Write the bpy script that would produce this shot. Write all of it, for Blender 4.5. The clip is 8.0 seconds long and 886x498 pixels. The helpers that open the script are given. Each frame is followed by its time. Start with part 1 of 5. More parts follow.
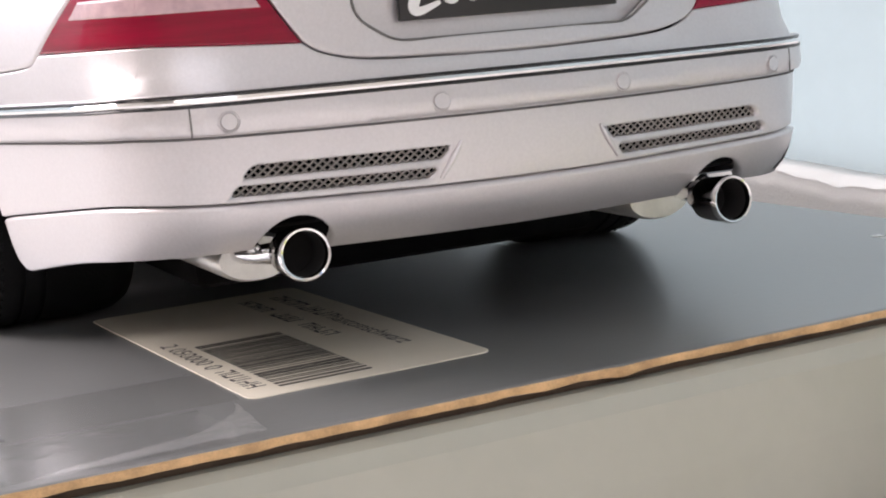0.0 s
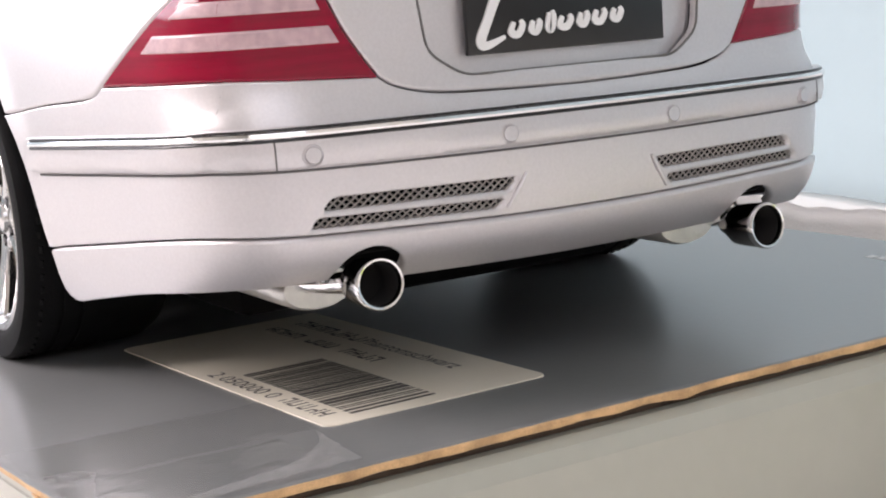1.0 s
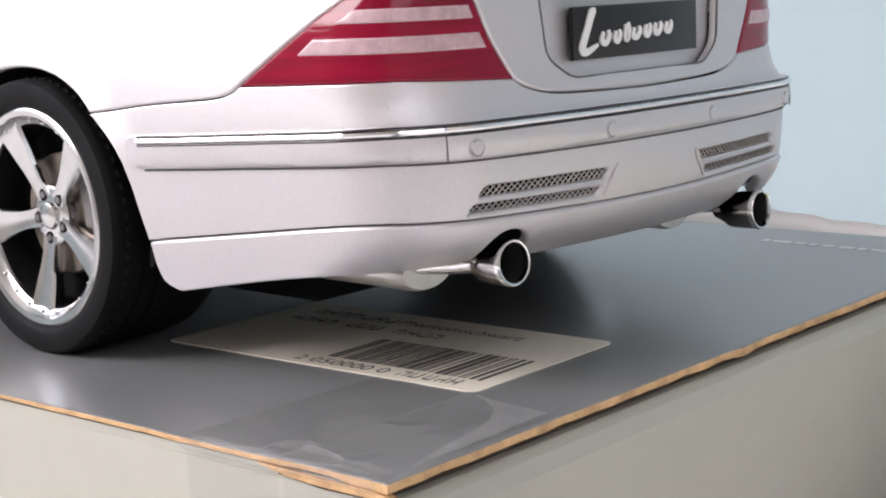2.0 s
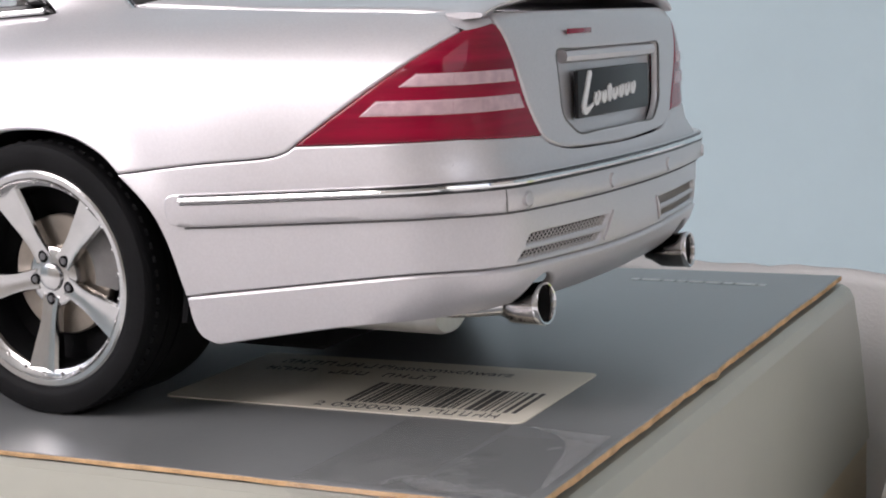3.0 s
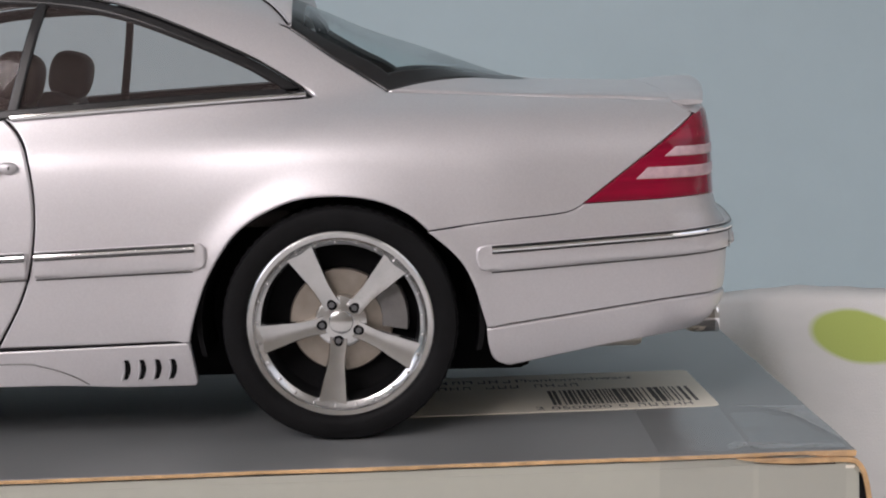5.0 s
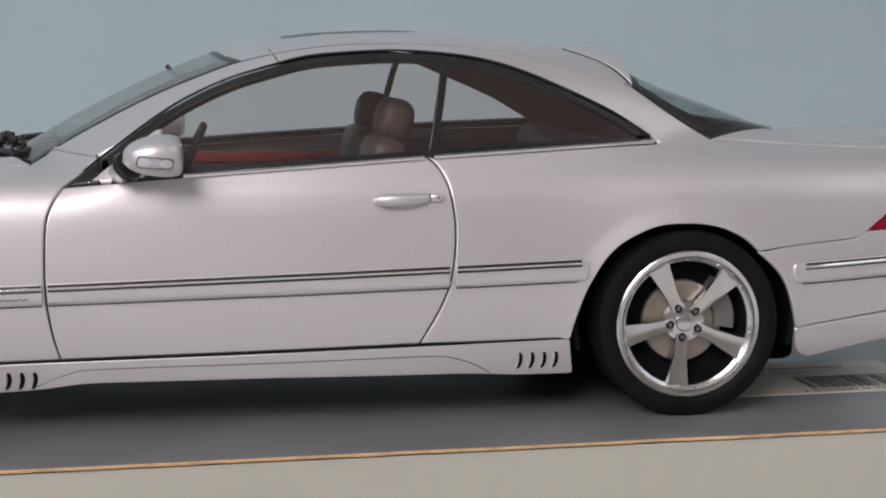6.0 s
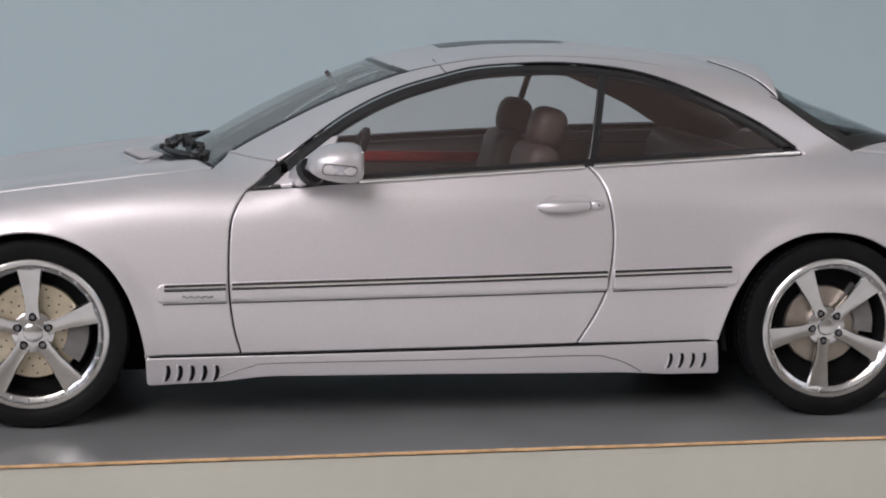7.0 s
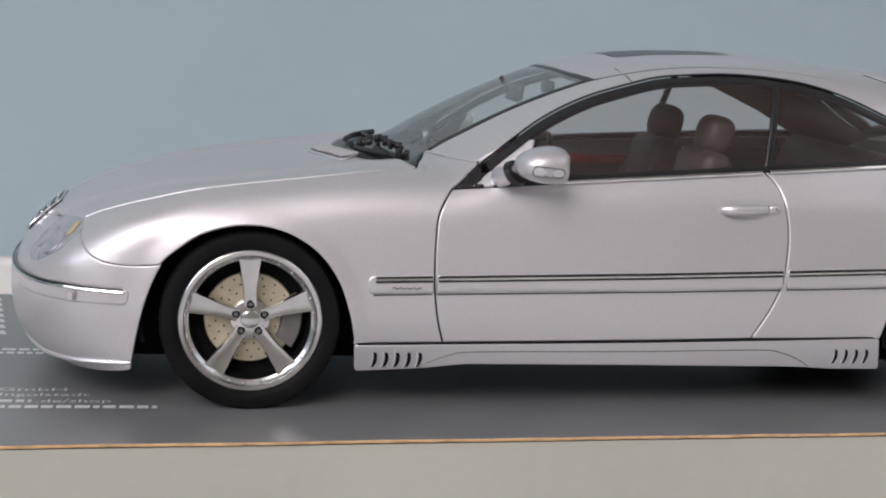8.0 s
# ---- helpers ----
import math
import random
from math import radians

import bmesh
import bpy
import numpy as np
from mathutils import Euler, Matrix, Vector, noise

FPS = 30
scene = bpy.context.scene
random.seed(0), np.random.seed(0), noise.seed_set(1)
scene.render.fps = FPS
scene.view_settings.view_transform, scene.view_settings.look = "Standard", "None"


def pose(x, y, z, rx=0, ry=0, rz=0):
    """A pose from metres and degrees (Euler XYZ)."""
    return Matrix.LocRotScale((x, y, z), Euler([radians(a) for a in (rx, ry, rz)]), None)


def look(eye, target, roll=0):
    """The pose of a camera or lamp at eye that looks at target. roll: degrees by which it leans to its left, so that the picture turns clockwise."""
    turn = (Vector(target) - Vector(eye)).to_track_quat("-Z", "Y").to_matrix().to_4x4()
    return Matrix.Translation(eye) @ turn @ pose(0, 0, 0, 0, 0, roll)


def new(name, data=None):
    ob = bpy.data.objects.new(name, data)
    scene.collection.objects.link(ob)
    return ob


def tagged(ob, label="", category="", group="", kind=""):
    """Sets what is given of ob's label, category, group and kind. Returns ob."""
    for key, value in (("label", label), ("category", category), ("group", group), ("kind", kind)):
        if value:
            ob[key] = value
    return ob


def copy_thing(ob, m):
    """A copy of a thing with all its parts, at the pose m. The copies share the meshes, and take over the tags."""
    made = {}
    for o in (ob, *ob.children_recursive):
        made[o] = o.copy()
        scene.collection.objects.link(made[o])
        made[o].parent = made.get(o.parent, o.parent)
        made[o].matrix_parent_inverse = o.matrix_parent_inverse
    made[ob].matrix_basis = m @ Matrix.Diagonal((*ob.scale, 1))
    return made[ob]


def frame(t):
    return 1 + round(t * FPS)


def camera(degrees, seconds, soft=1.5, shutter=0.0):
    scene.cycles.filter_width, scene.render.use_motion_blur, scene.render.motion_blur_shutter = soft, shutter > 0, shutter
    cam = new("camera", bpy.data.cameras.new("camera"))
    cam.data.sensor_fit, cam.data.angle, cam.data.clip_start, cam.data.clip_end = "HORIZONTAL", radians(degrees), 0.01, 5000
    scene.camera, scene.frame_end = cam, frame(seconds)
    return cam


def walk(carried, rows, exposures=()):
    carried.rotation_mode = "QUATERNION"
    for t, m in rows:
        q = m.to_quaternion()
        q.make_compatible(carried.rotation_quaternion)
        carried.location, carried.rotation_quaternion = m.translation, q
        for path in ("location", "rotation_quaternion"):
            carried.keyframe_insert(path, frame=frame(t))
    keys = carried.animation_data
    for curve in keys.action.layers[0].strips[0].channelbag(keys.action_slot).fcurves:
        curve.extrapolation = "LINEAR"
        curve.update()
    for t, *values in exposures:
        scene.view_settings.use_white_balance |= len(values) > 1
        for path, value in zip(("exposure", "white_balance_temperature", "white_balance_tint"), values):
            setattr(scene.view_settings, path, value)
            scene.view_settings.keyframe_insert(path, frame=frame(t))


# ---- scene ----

# ---------------- camera and its walk ----------------
cam = camera(32.0, 8.0, soft=2.0)
PATH = [
    (0, (0.2884, -0.0812, 0.0399), (0.0223, 0.0482, -0.0100), -4.14),
    (0.5, (0.2870, -0.0832, 0.0409), (0.0201, 0.0451, -0.0070), -4.60),
    (1, (0.2818, -0.1008, 0.0437), (0.0275, 0.0504, -0.0055), -3.81),
    (1.5, (0.2726, -0.1261, 0.0423), (0.0387, 0.0548, -0.0081), -3.05),
    (2, (0.2576, -0.1613, 0.0468), (0.0561, 0.0550, -0.0042), -2.42),
    (2.2, (0.2443, -0.1787, 0.0499), (0.0634, 0.0553, -0.0000), -2.08),
    (3.3, (0.2078, -0.2182, 0.0509), (0.0935, 0.0550, 0.0032), -2.24),
    (3.5, (0.1881, -0.2372, 0.0546), (0.1039, 0.0461, 0.0032), -2.14),
    (4, (0.1237, -0.2764, 0.0601), (0.1131, 0.0196, 0.0130), -1.67),
    (4.2, (0.1208, -0.2740, 0.0604), (0.1110, 0.0228, 0.0180), -1.56),
    (5.3, (0.0664, -0.2887, 0.0607), (0.0786, 0.0088, 0.0246), -0.86),
    (5.4, (0.0512, -0.2902, 0.0592), (0.0698, 0.0073, 0.0255), -0.75),
    (5.5, (0.0276, -0.3478, 0.0680), (0.0569, -0.0516, 0.0304), -0.78),
    (6, (-0.0158, -0.3368, 0.0734), (0.0320, -0.0434, 0.0331), 0.44),
    (6.5, (-0.0313, -0.3390, 0.0787), (0.0213, -0.0467, 0.0364), 1.08),
    (7, (-0.0443, -0.3468, 0.0804), (-0.0015, -0.0533, 0.0355), 1.23),
    (7.5, (-0.0748, -0.3546, 0.0828), (-0.0297, -0.0614, 0.0377), 1.77),
    (8, (-0.0922, -0.3592, 0.0826), (-0.0439, -0.0667, 0.0366), 2.52),
]
EXPOSURES = [(0.0, 0.78, 7000, 17), (1.5, 0.74, 6850, 16), (2.2, 0.48, 6680, 15), (3.5, 0.06, 6700, 14), (5.3, -0.24, 6760, 14), (8.0, -0.22, 6640, 13)]
walk(cam, [(t, look(e, g, r)) for t, e, g, r in PATH], EXPOSURES)

# ---------------- world and lights ----------------
world = bpy.data.worlds.new("sky")
world.use_nodes = True
scene.world = world
wn = world.node_tree.nodes
sky = wn.new("ShaderNodeTexSky")
sky.sky_type, sky.sun_disc = "NISHITA", False
sky.sun_elevation, sky.sun_rotation = radians(40), radians(200)
world.node_tree.links.new(sky.outputs[0], wn["Background"].inputs[0])
wn["Background"].inputs[1].default_value = 0.1


def area(name, m, sx, sy, power, colour):
    d = bpy.data.lights.new(name, "AREA")
    d.shape, d.size, d.size_y, d.energy, d.color = "RECTANGLE", sx, sy, power, colour
    ob = new(name, d)
    ob.matrix_world = m
    return ob


# daylight through three windows: one ahead of the car, a large one to its front left, one behind its tail
area("west_window_daylight", look((-2.26, -1.3, 1.3), (0, -0.05, 0.02)), 1.6, 1.1, 17, (0.88, 0.89, 1.0))
area("south_window_daylight", look((-1.4, -2.38, 1.8), (0.05, 0, 0.02)), 1.7, 1.6, 76, (0.97, 0.93, 0.96))
area("east_window_daylight", look((1.96, -0.9, 1.5), (0.1, 0, 0.0)), 1.7, 1.35, 7.5, (0.95, 0.95, 0.96))

# ---------------- materials ----------------
def mat(name, colour, rough=0.5, metal=0.0, coat=0.0, bump=0.0, bump_scale=2000.0, vary=0.0, vary_scale=60.0, rough_vary=0.0,
        spec=0.5, coat_rough=0.05, colour2=None, stretch=(1, 1, 1)):
    """A principled material with colour variation at two scales and fine relief, in metres."""
    m = bpy.data.materials.new(name)
    m.use_nodes = True
    nt = m.node_tree
    n, l = nt.nodes, nt.links
    p = n["Principled BSDF"]
    p.inputs["Base Color"].default_value = (*colour, 1)
    p.inputs["Roughness"].default_value = rough
    p.inputs["Metallic"].default_value = metal
    p.inputs["Coat Weight"].default_value = coat
    p.inputs["Coat Roughness"].default_value = coat_rough
    p.inputs["Specular IOR Level"].default_value = spec
    co = n.new("ShaderNodeTexCoord")
    mp = n.new("ShaderNodeMapping")
    mp.inputs["Scale"].default_value = stretch
    l.new(co.outputs["Object"], mp.inputs[0])
    if vary or colour2:
        a, b = n.new("ShaderNodeTexNoise"), n.new("ShaderNodeTexNoise")
        a.inputs["Scale"].default_value, b.inputs["Scale"].default_value = vary_scale, vary_scale * 14
        a.inputs["Detail"].default_value = b.inputs["Detail"].default_value = 4
        mx = n.new("ShaderNodeMath")
        mx.operation = "MULTIPLY_ADD"
        mx.inputs[1].default_value = 0.35
        l.new(mp.outputs[0], a.inputs[0]), l.new(mp.outputs[0], b.inputs[0])
        l.new(b.outputs[0], mx.inputs[0]), l.new(a.outputs[0], mx.inputs[2])
        ramp = n.new("ShaderNodeValToRGB")
        c2 = colour2 or tuple(c * (1 - vary) for c in colour)
        c1 = colour if colour2 else tuple(min(1, c * (1 + vary)) for c in colour)
        ramp.color_ramp.elements[0].position, ramp.color_ramp.elements[1].position = 0.5, 0.85
        ramp.color_ramp.elements[0].color, ramp.color_ramp.elements[1].color = (*c2, 1), (*c1, 1)
        l.new(mx.outputs[0], ramp.inputs[0]), l.new(ramp.outputs[0], p.inputs["Base Color"])
        if rough_vary:
            rr = n.new("ShaderNodeMapRange")
            rr.inputs["From Min"].default_value, rr.inputs["From Max"].default_value = 0.4, 0.9
            rr.inputs["To Min"].default_value, rr.inputs["To Max"].default_value = rough - rough_vary, rough + rough_vary
            l.new(mx.outputs[0], rr.inputs[0]), l.new(rr.outputs[0], p.inputs["Roughness"])
    if bump:
        t, bp = n.new("ShaderNodeTexNoise"), n.new("ShaderNodeBump")
        t.inputs["Scale"].default_value, t.inputs["Detail"].default_value = bump_scale, 3
        bp.inputs["Strength"].default_value, bp.inputs["Distance"].default_value = bump, 0.0004
        l.new(mp.outputs[0], t.inputs[0]), l.new(t.outputs[0], bp.inputs["Height"]), l.new(bp.outputs[0], p.inputs["Normal"])
    return m


def glass_mat(name, tint, gloss=0.02, ior=1.5):
    """A thin pane: tinted see-through, with more gloss at a grazing view."""
    m = bpy.data.materials.new(name)
    m.use_nodes = True
    n, l = m.node_tree.nodes, m.node_tree.links
    n.remove(n["Principled BSDF"])
    tr, gl, lw, mx = n.new("ShaderNodeBsdfTransparent"), n.new("ShaderNodeBsdfGlossy"), n.new("ShaderNodeLayerWeight"), n.new("ShaderNodeMixShader")
    pw, fr = n.new("ShaderNodeMath"), n.new("ShaderNodeMath")
    pw.operation, fr.operation = "POWER", "MULTIPLY_ADD"
    f0 = ((ior - 1) / (ior + 1)) ** 2
    lw.inputs["Blend"].default_value, pw.inputs[1].default_value = 0.5, 5.0
    fr.inputs[1].default_value, fr.inputs[2].default_value = 0.9 - f0, f0
    l.new(lw.outputs["Facing"], pw.inputs[0]), l.new(pw.outputs[0], fr.inputs[0])
    tr.inputs[0].default_value = (*tint, 1)
    gl.inputs["Roughness"].default_value = gloss
    l.new(fr.outputs[0], mx.inputs[0]), l.new(tr.outputs[0], mx.inputs[1]), l.new(gl.outputs[0], mx.inputs[2])
    l.new(mx.outputs[0], n["Material Output"].inputs[0])
    return m


PAINT = mat("silver_paint", (0.64, 0.62, 0.635), rough=0.44, metal=0.72, coat=0.5, vary=0.03, vary_scale=3000, coat_rough=0.14, bump=0.02, bump_scale=700)
CHROME = mat("chrome", (0.86, 0.86, 0.87), rough=0.08, metal=1.0, vary=0.04, vary_scale=300)
RIM = mat("wheel_silver", (0.62, 0.615, 0.61), rough=0.2, metal=1.0, coat=0.1, vary=0.06, vary_scale=300, bump=0.03, bump_scale=5000)
RUBBER = mat("tyre_rubber", (0.006, 0.006, 0.0065), spec=0.12, rough=0.6, vary=0.25, vary_scale=150, bump=0.15, bump_scale=3000)
BLACK = mat("black_plastic", (0.014, 0.014, 0.015), rough=0.5, vary=0.2, vary_scale=200)
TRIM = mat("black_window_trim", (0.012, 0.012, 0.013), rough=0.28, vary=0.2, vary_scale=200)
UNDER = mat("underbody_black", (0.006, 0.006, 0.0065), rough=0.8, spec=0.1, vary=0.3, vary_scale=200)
DISC = mat("brake_disc_steel", (0.32, 0.28, 0.24), rough=0.38, metal=0.75, vary=0.1, vary_scale=400)
DISC_F = mat("pale_brake_disc_steel", (0.50, 0.44, 0.33), rough=0.42, metal=0.6, vary=0.1, vary_scale=400)
CALIPER = mat("caliper_grey", (0.16, 0.155, 0.15), rough=0.45, metal=0.4, vary=0.15, vary_scale=300)
BOLT = mat("bolt_steel", (0.2, 0.2, 0.21), rough=0.35, metal=0.8)
PIPE_BORE = mat("tailpipe_inside", (0.008, 0.007, 0.007), rough=0.9)
ALU = mat("cast_aluminium", (0.72, 0.71, 0.68), rough=0.38, metal=0.7, vary=0.08, vary_scale=400)
RED = mat("red_lamp_lens", (0.23, 0.001, 0.022), rough=0.08, spec=0.3, coat=0.25, vary=0.2, vary_scale=260, stretch=(0.15, 0.15, 3), bump=0.12, bump_scale=420, coat_rough=0.03)
PINK = mat("clear_lamp_band", (0.52, 0.36, 0.385), rough=0.25, coat=0.3, vary=0.12, vary_scale=900, coat_rough=0.03)
PLATE = mat("black_plate", (0.008, 0.008, 0.009), rough=0.35, vary=0.2, vary_scale=300)
WHITE = mat("white_print", (0.8, 0.8, 0.8), rough=0.5)
SEAT = mat("taupe_leather", (0.068, 0.052, 0.048), rough=0.5, vary=0.2, vary_scale=200, bump=0.1, bump_scale=2500)
CABIN = mat("cabin_plastic", (0.06, 0.048, 0.045), rough=0.6, vary=0.2, vary_scale=200)
LINING = mat("brown_pillar_lining", (0.10, 0.077, 0.071), rough=0.6, vary=0.1, vary_scale=200)
WOOD = mat("red_trim", (0.27, 0.025, 0.025), rough=0.35, coat=0.5, vary=0.2, vary_scale=400)
REARGLASS = glass_mat("rear_window_glass", (0.82, 0.86, 0.86))
VENT = mat("grey_vent_mesh", (0.13, 0.13, 0.135), rough=0.45, metal=0.5, vary=0.3, vary_scale=900)
GROOVE_SHADE = mat("grey_groove_and_shade", (0.11, 0.107, 0.107), rough=0.6)
WIRE = mat("bright_wire", (0.45, 0.43, 0.41), rough=0.35, metal=0.9)
HEADLAMP = mat("headlamp_cover", (0.42, 0.41, 0.45), rough=0.25, metal=0.5, coat=1.0, vary=0.2, vary_scale=250)
PIPE = mat("grey_chrome", (0.42, 0.40, 0.39), rough=0.14, metal=1.0, vary=0.15, vary_scale=300)
AMBER = mat("amber_lens", (0.46, 0.36, 0.16), rough=0.2, coat=1.0)
WALLP = mat("pale_blue_wall_paint", (0.382, 0.476, 0.508), rough=0.75, vary=0.03, vary_scale=3.0, bump=0.25, bump_scale=160)
ROOMP = mat("cream_room_paint", (0.64, 0.605, 0.55), rough=0.8, vary=0.03, vary_scale=3.0)
CEILP = mat("white_ceiling_paint", (0.78, 0.775, 0.76), rough=0.85, vary=0.02, vary_scale=3.0)
WOODF = mat("floor_wood", (0.28, 0.17, 0.09), rough=0.45, vary=0.25, vary_scale=4.0, stretch=(1, 8, 1))
BOXTOP = mat("dark_grey_box_print", (0.19, 0.197, 0.197), spec=0.6, rough=0.39, coat=0.4, coat_rough=0.2, vary=0.10, vary_scale=40, bump=0.05, bump_scale=900, rough_vary=0.05)
BOXSIDE = mat("grey_box_side_print", (0.43, 0.43, 0.37), spec=0.55, rough=0.32, vary=0.04, vary_scale=25, bump=0.04, bump_scale=700, rough_vary=0.05)
BOXBASE = mat("beige_box_base", (0.55, 0.47, 0.33), rough=0.45, vary=0.04, vary_scale=25)
CARD = mat("raw_cardboard_edge", (0.60, 0.38, 0.195), rough=0.85, vary=0.25, vary_scale=250, bump=0.5, bump_scale=1500)
# shade of the gap under the lid, put in as dark brown
GAP_SHADE = mat("brown_gap_shade", (0.10, 0.07, 0.05), rough=0.9, vary=0.2, vary_scale=200)
LABEL = mat("cream_label_paper", (0.80, 0.75, 0.635), rough=0.42, vary=0.03, vary_scale=90)
INK = mat("label_ink", (0.06, 0.055, 0.05), rough=0.6)
SILVERINK = mat("pale_grey_print", (0.62, 0.63, 0.63), rough=0.5)



def tape_mat(name, body_share, tint, rough, ior=1.16, body=(0.6, 0.6, 0.6)):
    """Clear film: see-through, a little milky, glossy by Fresnel."""
    m = glass_mat(name, tint, rough, ior)
    n, l = m.node_tree.nodes, m.node_tree.links
    last = next(k for k in n if k.type == "MIX_SHADER")
    df, mx = n.new("ShaderNodeBsdfDiffuse"), n.new("ShaderNodeMixShader")
    df.inputs[0].default_value = (*body, 1)
    mx.inputs[0].default_value = body_share
    l.new(last.outputs[0], mx.inputs[1]), l.new(df.outputs[0], mx.inputs[2]), l.new(mx.outputs[0], n["Material Output"].inputs[0])
    return m


# the grey-teal body share stands in for the wall reflected in the pane
SCREEN = tape_mat("windscreen_glass_and_reflection", 0.24, (0.93, 0.96, 0.955), 0.02, 1.6, (0.40, 0.455, 0.46))
# brown tint, plus a body share that paints in haze and reflection
GLASS = tape_mat("brown_tinted_glass_and_haze", 0.10, (0.95, 0.93, 0.92), 0.02, 1.3, (0.30, 0.235, 0.22))
TAPE = tape_mat("clear_tape_film", 0.05, (0.97, 0.97, 0.97), 0.15)
TAPE_PALE = tape_mat("whitish_creased_tape", 0.11, (0.97, 0.97, 0.97), 0.14, 1.3, (0.72, 0.72, 0.72))
TAPE_DULL = tape_mat("milky_tape_film", 0.17, (0.97, 0.97, 0.97), 0.18)

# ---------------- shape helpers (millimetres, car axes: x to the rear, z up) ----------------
from mathutils.bvhtree import BVHTree

MM = 0.001


def curve(xs, ys):
    """A smooth monotone curve through a few knots."""
    xs, ys = np.array(xs, float), np.array(ys, float)
    h = np.diff(xs)
    d = np.diff(ys) / h
    m = np.empty(len(xs))
    m[0], m[-1] = d[0], d[-1]
    for i in range(1, len(xs) - 1):
        m[i] = 0.0 if d[i - 1] * d[i] <= 0 else (h[i - 1] + h[i]) / (h[i] / d[i - 1] + h[i - 1] / d[i])

    def f(q):
        q = np.clip(np.asarray(q, float), xs[0], xs[-1])
        i = np.clip(np.searchsorted(xs, q) - 1, 0, len(xs) - 2)
        t = (q - xs[i]) / h[i]
        return ((1 + 2 * t) * (1 - t) ** 2 * ys[i] + t * (1 - t) ** 2 * h[i] * m[i]
                + t * t * (3 - 2 * t) * ys[i + 1] + t * t * (t - 1) * h[i] * m[i + 1])
    return f


def smax(a, b, k):
    h = np.maximum(k - np.abs(a - b), 0) / k
    return np.maximum(a, b) + h * h * k * 0.25


def smin(a, b, k):
    return -smax(-a, -b, k)


# the body as one smooth solid: plan width, section, top line, tail and nose
half_width = curve([-130, -112, -95, -80, -58, 0, 32, 60, 80, 103, 120, 136, 148], [46.5, 48.6, 50.2, 51.0, 50.9, 51.0, 50.3, 49.3, 49.8, 48.7, 45.9, 43.0, 41])
tumble = curve([0, 8, 14, 20, 28, 36, 44, 50, 56], [-4.5, -2.6, -1.3, -0.4, 0, -0.6, -2.0, -4.4, -8])
top_line = curve([-131, -128, -123, -111, -98, -85, -67, -46, -20, 40, 87, 110, 128, 139, 147], [29, 34, 38.0, 41.6, 44.0, 46.1, 48.6, 51.1, 52.4, 54.2, 55.4, 54.6, 54.0, 53.4, 51.5])
tail = curve([0, 10, 14, 17, 22, 28, 31.5, 33.5, 36, 45, 50, 56], [122, 131.4, 140.0, 143.6, 145.2, 145.5, 145.1, 143.8, 143.3, 142.9, 142.4, 140.7])
nose = curve([0, 5, 7, 10, 14, 22, 28, 34, 38, 44], [-112, -121, -126, -130.0, -131.6, -132.3, -131.6, -127.5, -123.5, -112])
roof_line = curve([-78, -60, -50, -40, -30, -20, -10, 0, 14, 28, 45, 60, 72, 83, 97, 108, 116, 132], [0, 46, 51.6, 57.6, 62.8, 67.3, 71.0, 73.3, 74.9, 75.3, 74.5, 72.6, 69.4, 64.7, 59.8, 55.4, 50, 0])
cabin_width = curve([-52, -38, 0, 30, 50, 60, 76, 90, 112], [42, 45.6, 46.4, 45.3, 43.6, 42.2, 39.3, 36.5, 33])
bow = curve([-60, -10, 20, 60, 90], [9, 7, 0, -2, -4])

crown = curve([-60, -20], [0.7, 2.6])
corner = curve([36, 49], [10.5, 5.0])


def body(x, y, z):
    a = np.abs(y)
    side = a - half_width(x) - tumble(z)
    top = z - top_line(x) + crown(x) * (a / 42) ** 2
    low = smax(side, top, 9.0)
    low = smax(low, x - tail(z) + 2.4 * (a / 33) ** 2, corner(z))
    low = smax(low, nose(z) + 10.0 * (a / 42) ** 2 - x, 12.0)
    dz = np.maximum(z - 50.5, -6)
    side = a - cabin_width(x) + 0.30 * dz + 0.0065 * dz * np.abs(dz)
    top = z - roof_line(x - bow(x) * (a / 38) ** 2) + 2.6 * (a / 35) ** 2
    return smin(low, smax(side, top, 8.0), 3.0)


crease = curve([-126, -113, -100, -86, -60], [21.0, 23.5, 28.0, 33.0, 35.5])


def bonnet_body(x, y, z):
    """The body with the bonnet's two raised creases."""
    return body(x, y, z) - 0.9 * np.exp(-((np.abs(y) - crease(x)) / 2.2) ** 2) * np.clip((z - 31) / 4, 0, 1)


AX = {"left": (1, -75.0, 0.0), "right": (1, 75.0, 0.0), "top": (2, 100.0, 15.0), "rear": (0, 175.0, 90.0), "front": (0, -160.0, -80.0)}


def project(side, p, shape=body):
    """Points of a view (left: x, z; top: x, y; rear: y, z) put on the solid, with their normals."""
    ax, far, near = AX[side]
    q = np.insert(np.asarray(p, float), ax, far, axis=1)
    lo, hi = np.full(len(q), far), np.full(len(q), near)
    for _ in range(40):
        q[:, ax] = (lo + hi) / 2
        out = shape(*q.T) > 0
        lo, hi = np.where(out, q[:, ax], lo), np.where(out, hi, q[:, ax])
    e = 0.15
    n = np.stack([shape(*(q + e * d).T) - shape(*(q - e * d).T) for d in np.eye(3)], 1)
    return q, n / np.linalg.norm(n, axis=1)[:, None]


def inside(p, loops):
    hit = np.zeros(len(p), bool)
    for lp in loops:
        a, b = lp, np.roll(lp, -1, 0)
        for (x0, y0), (x1, y1) in zip(a, b):
            c = (y0 > p[:, 1]) != (y1 > p[:, 1])
            hit ^= c & (p[:, 0] < (x1 - x0) * (p[:, 1] - y0) / (y1 - y0 + 1e-12) + x0)
    return hit


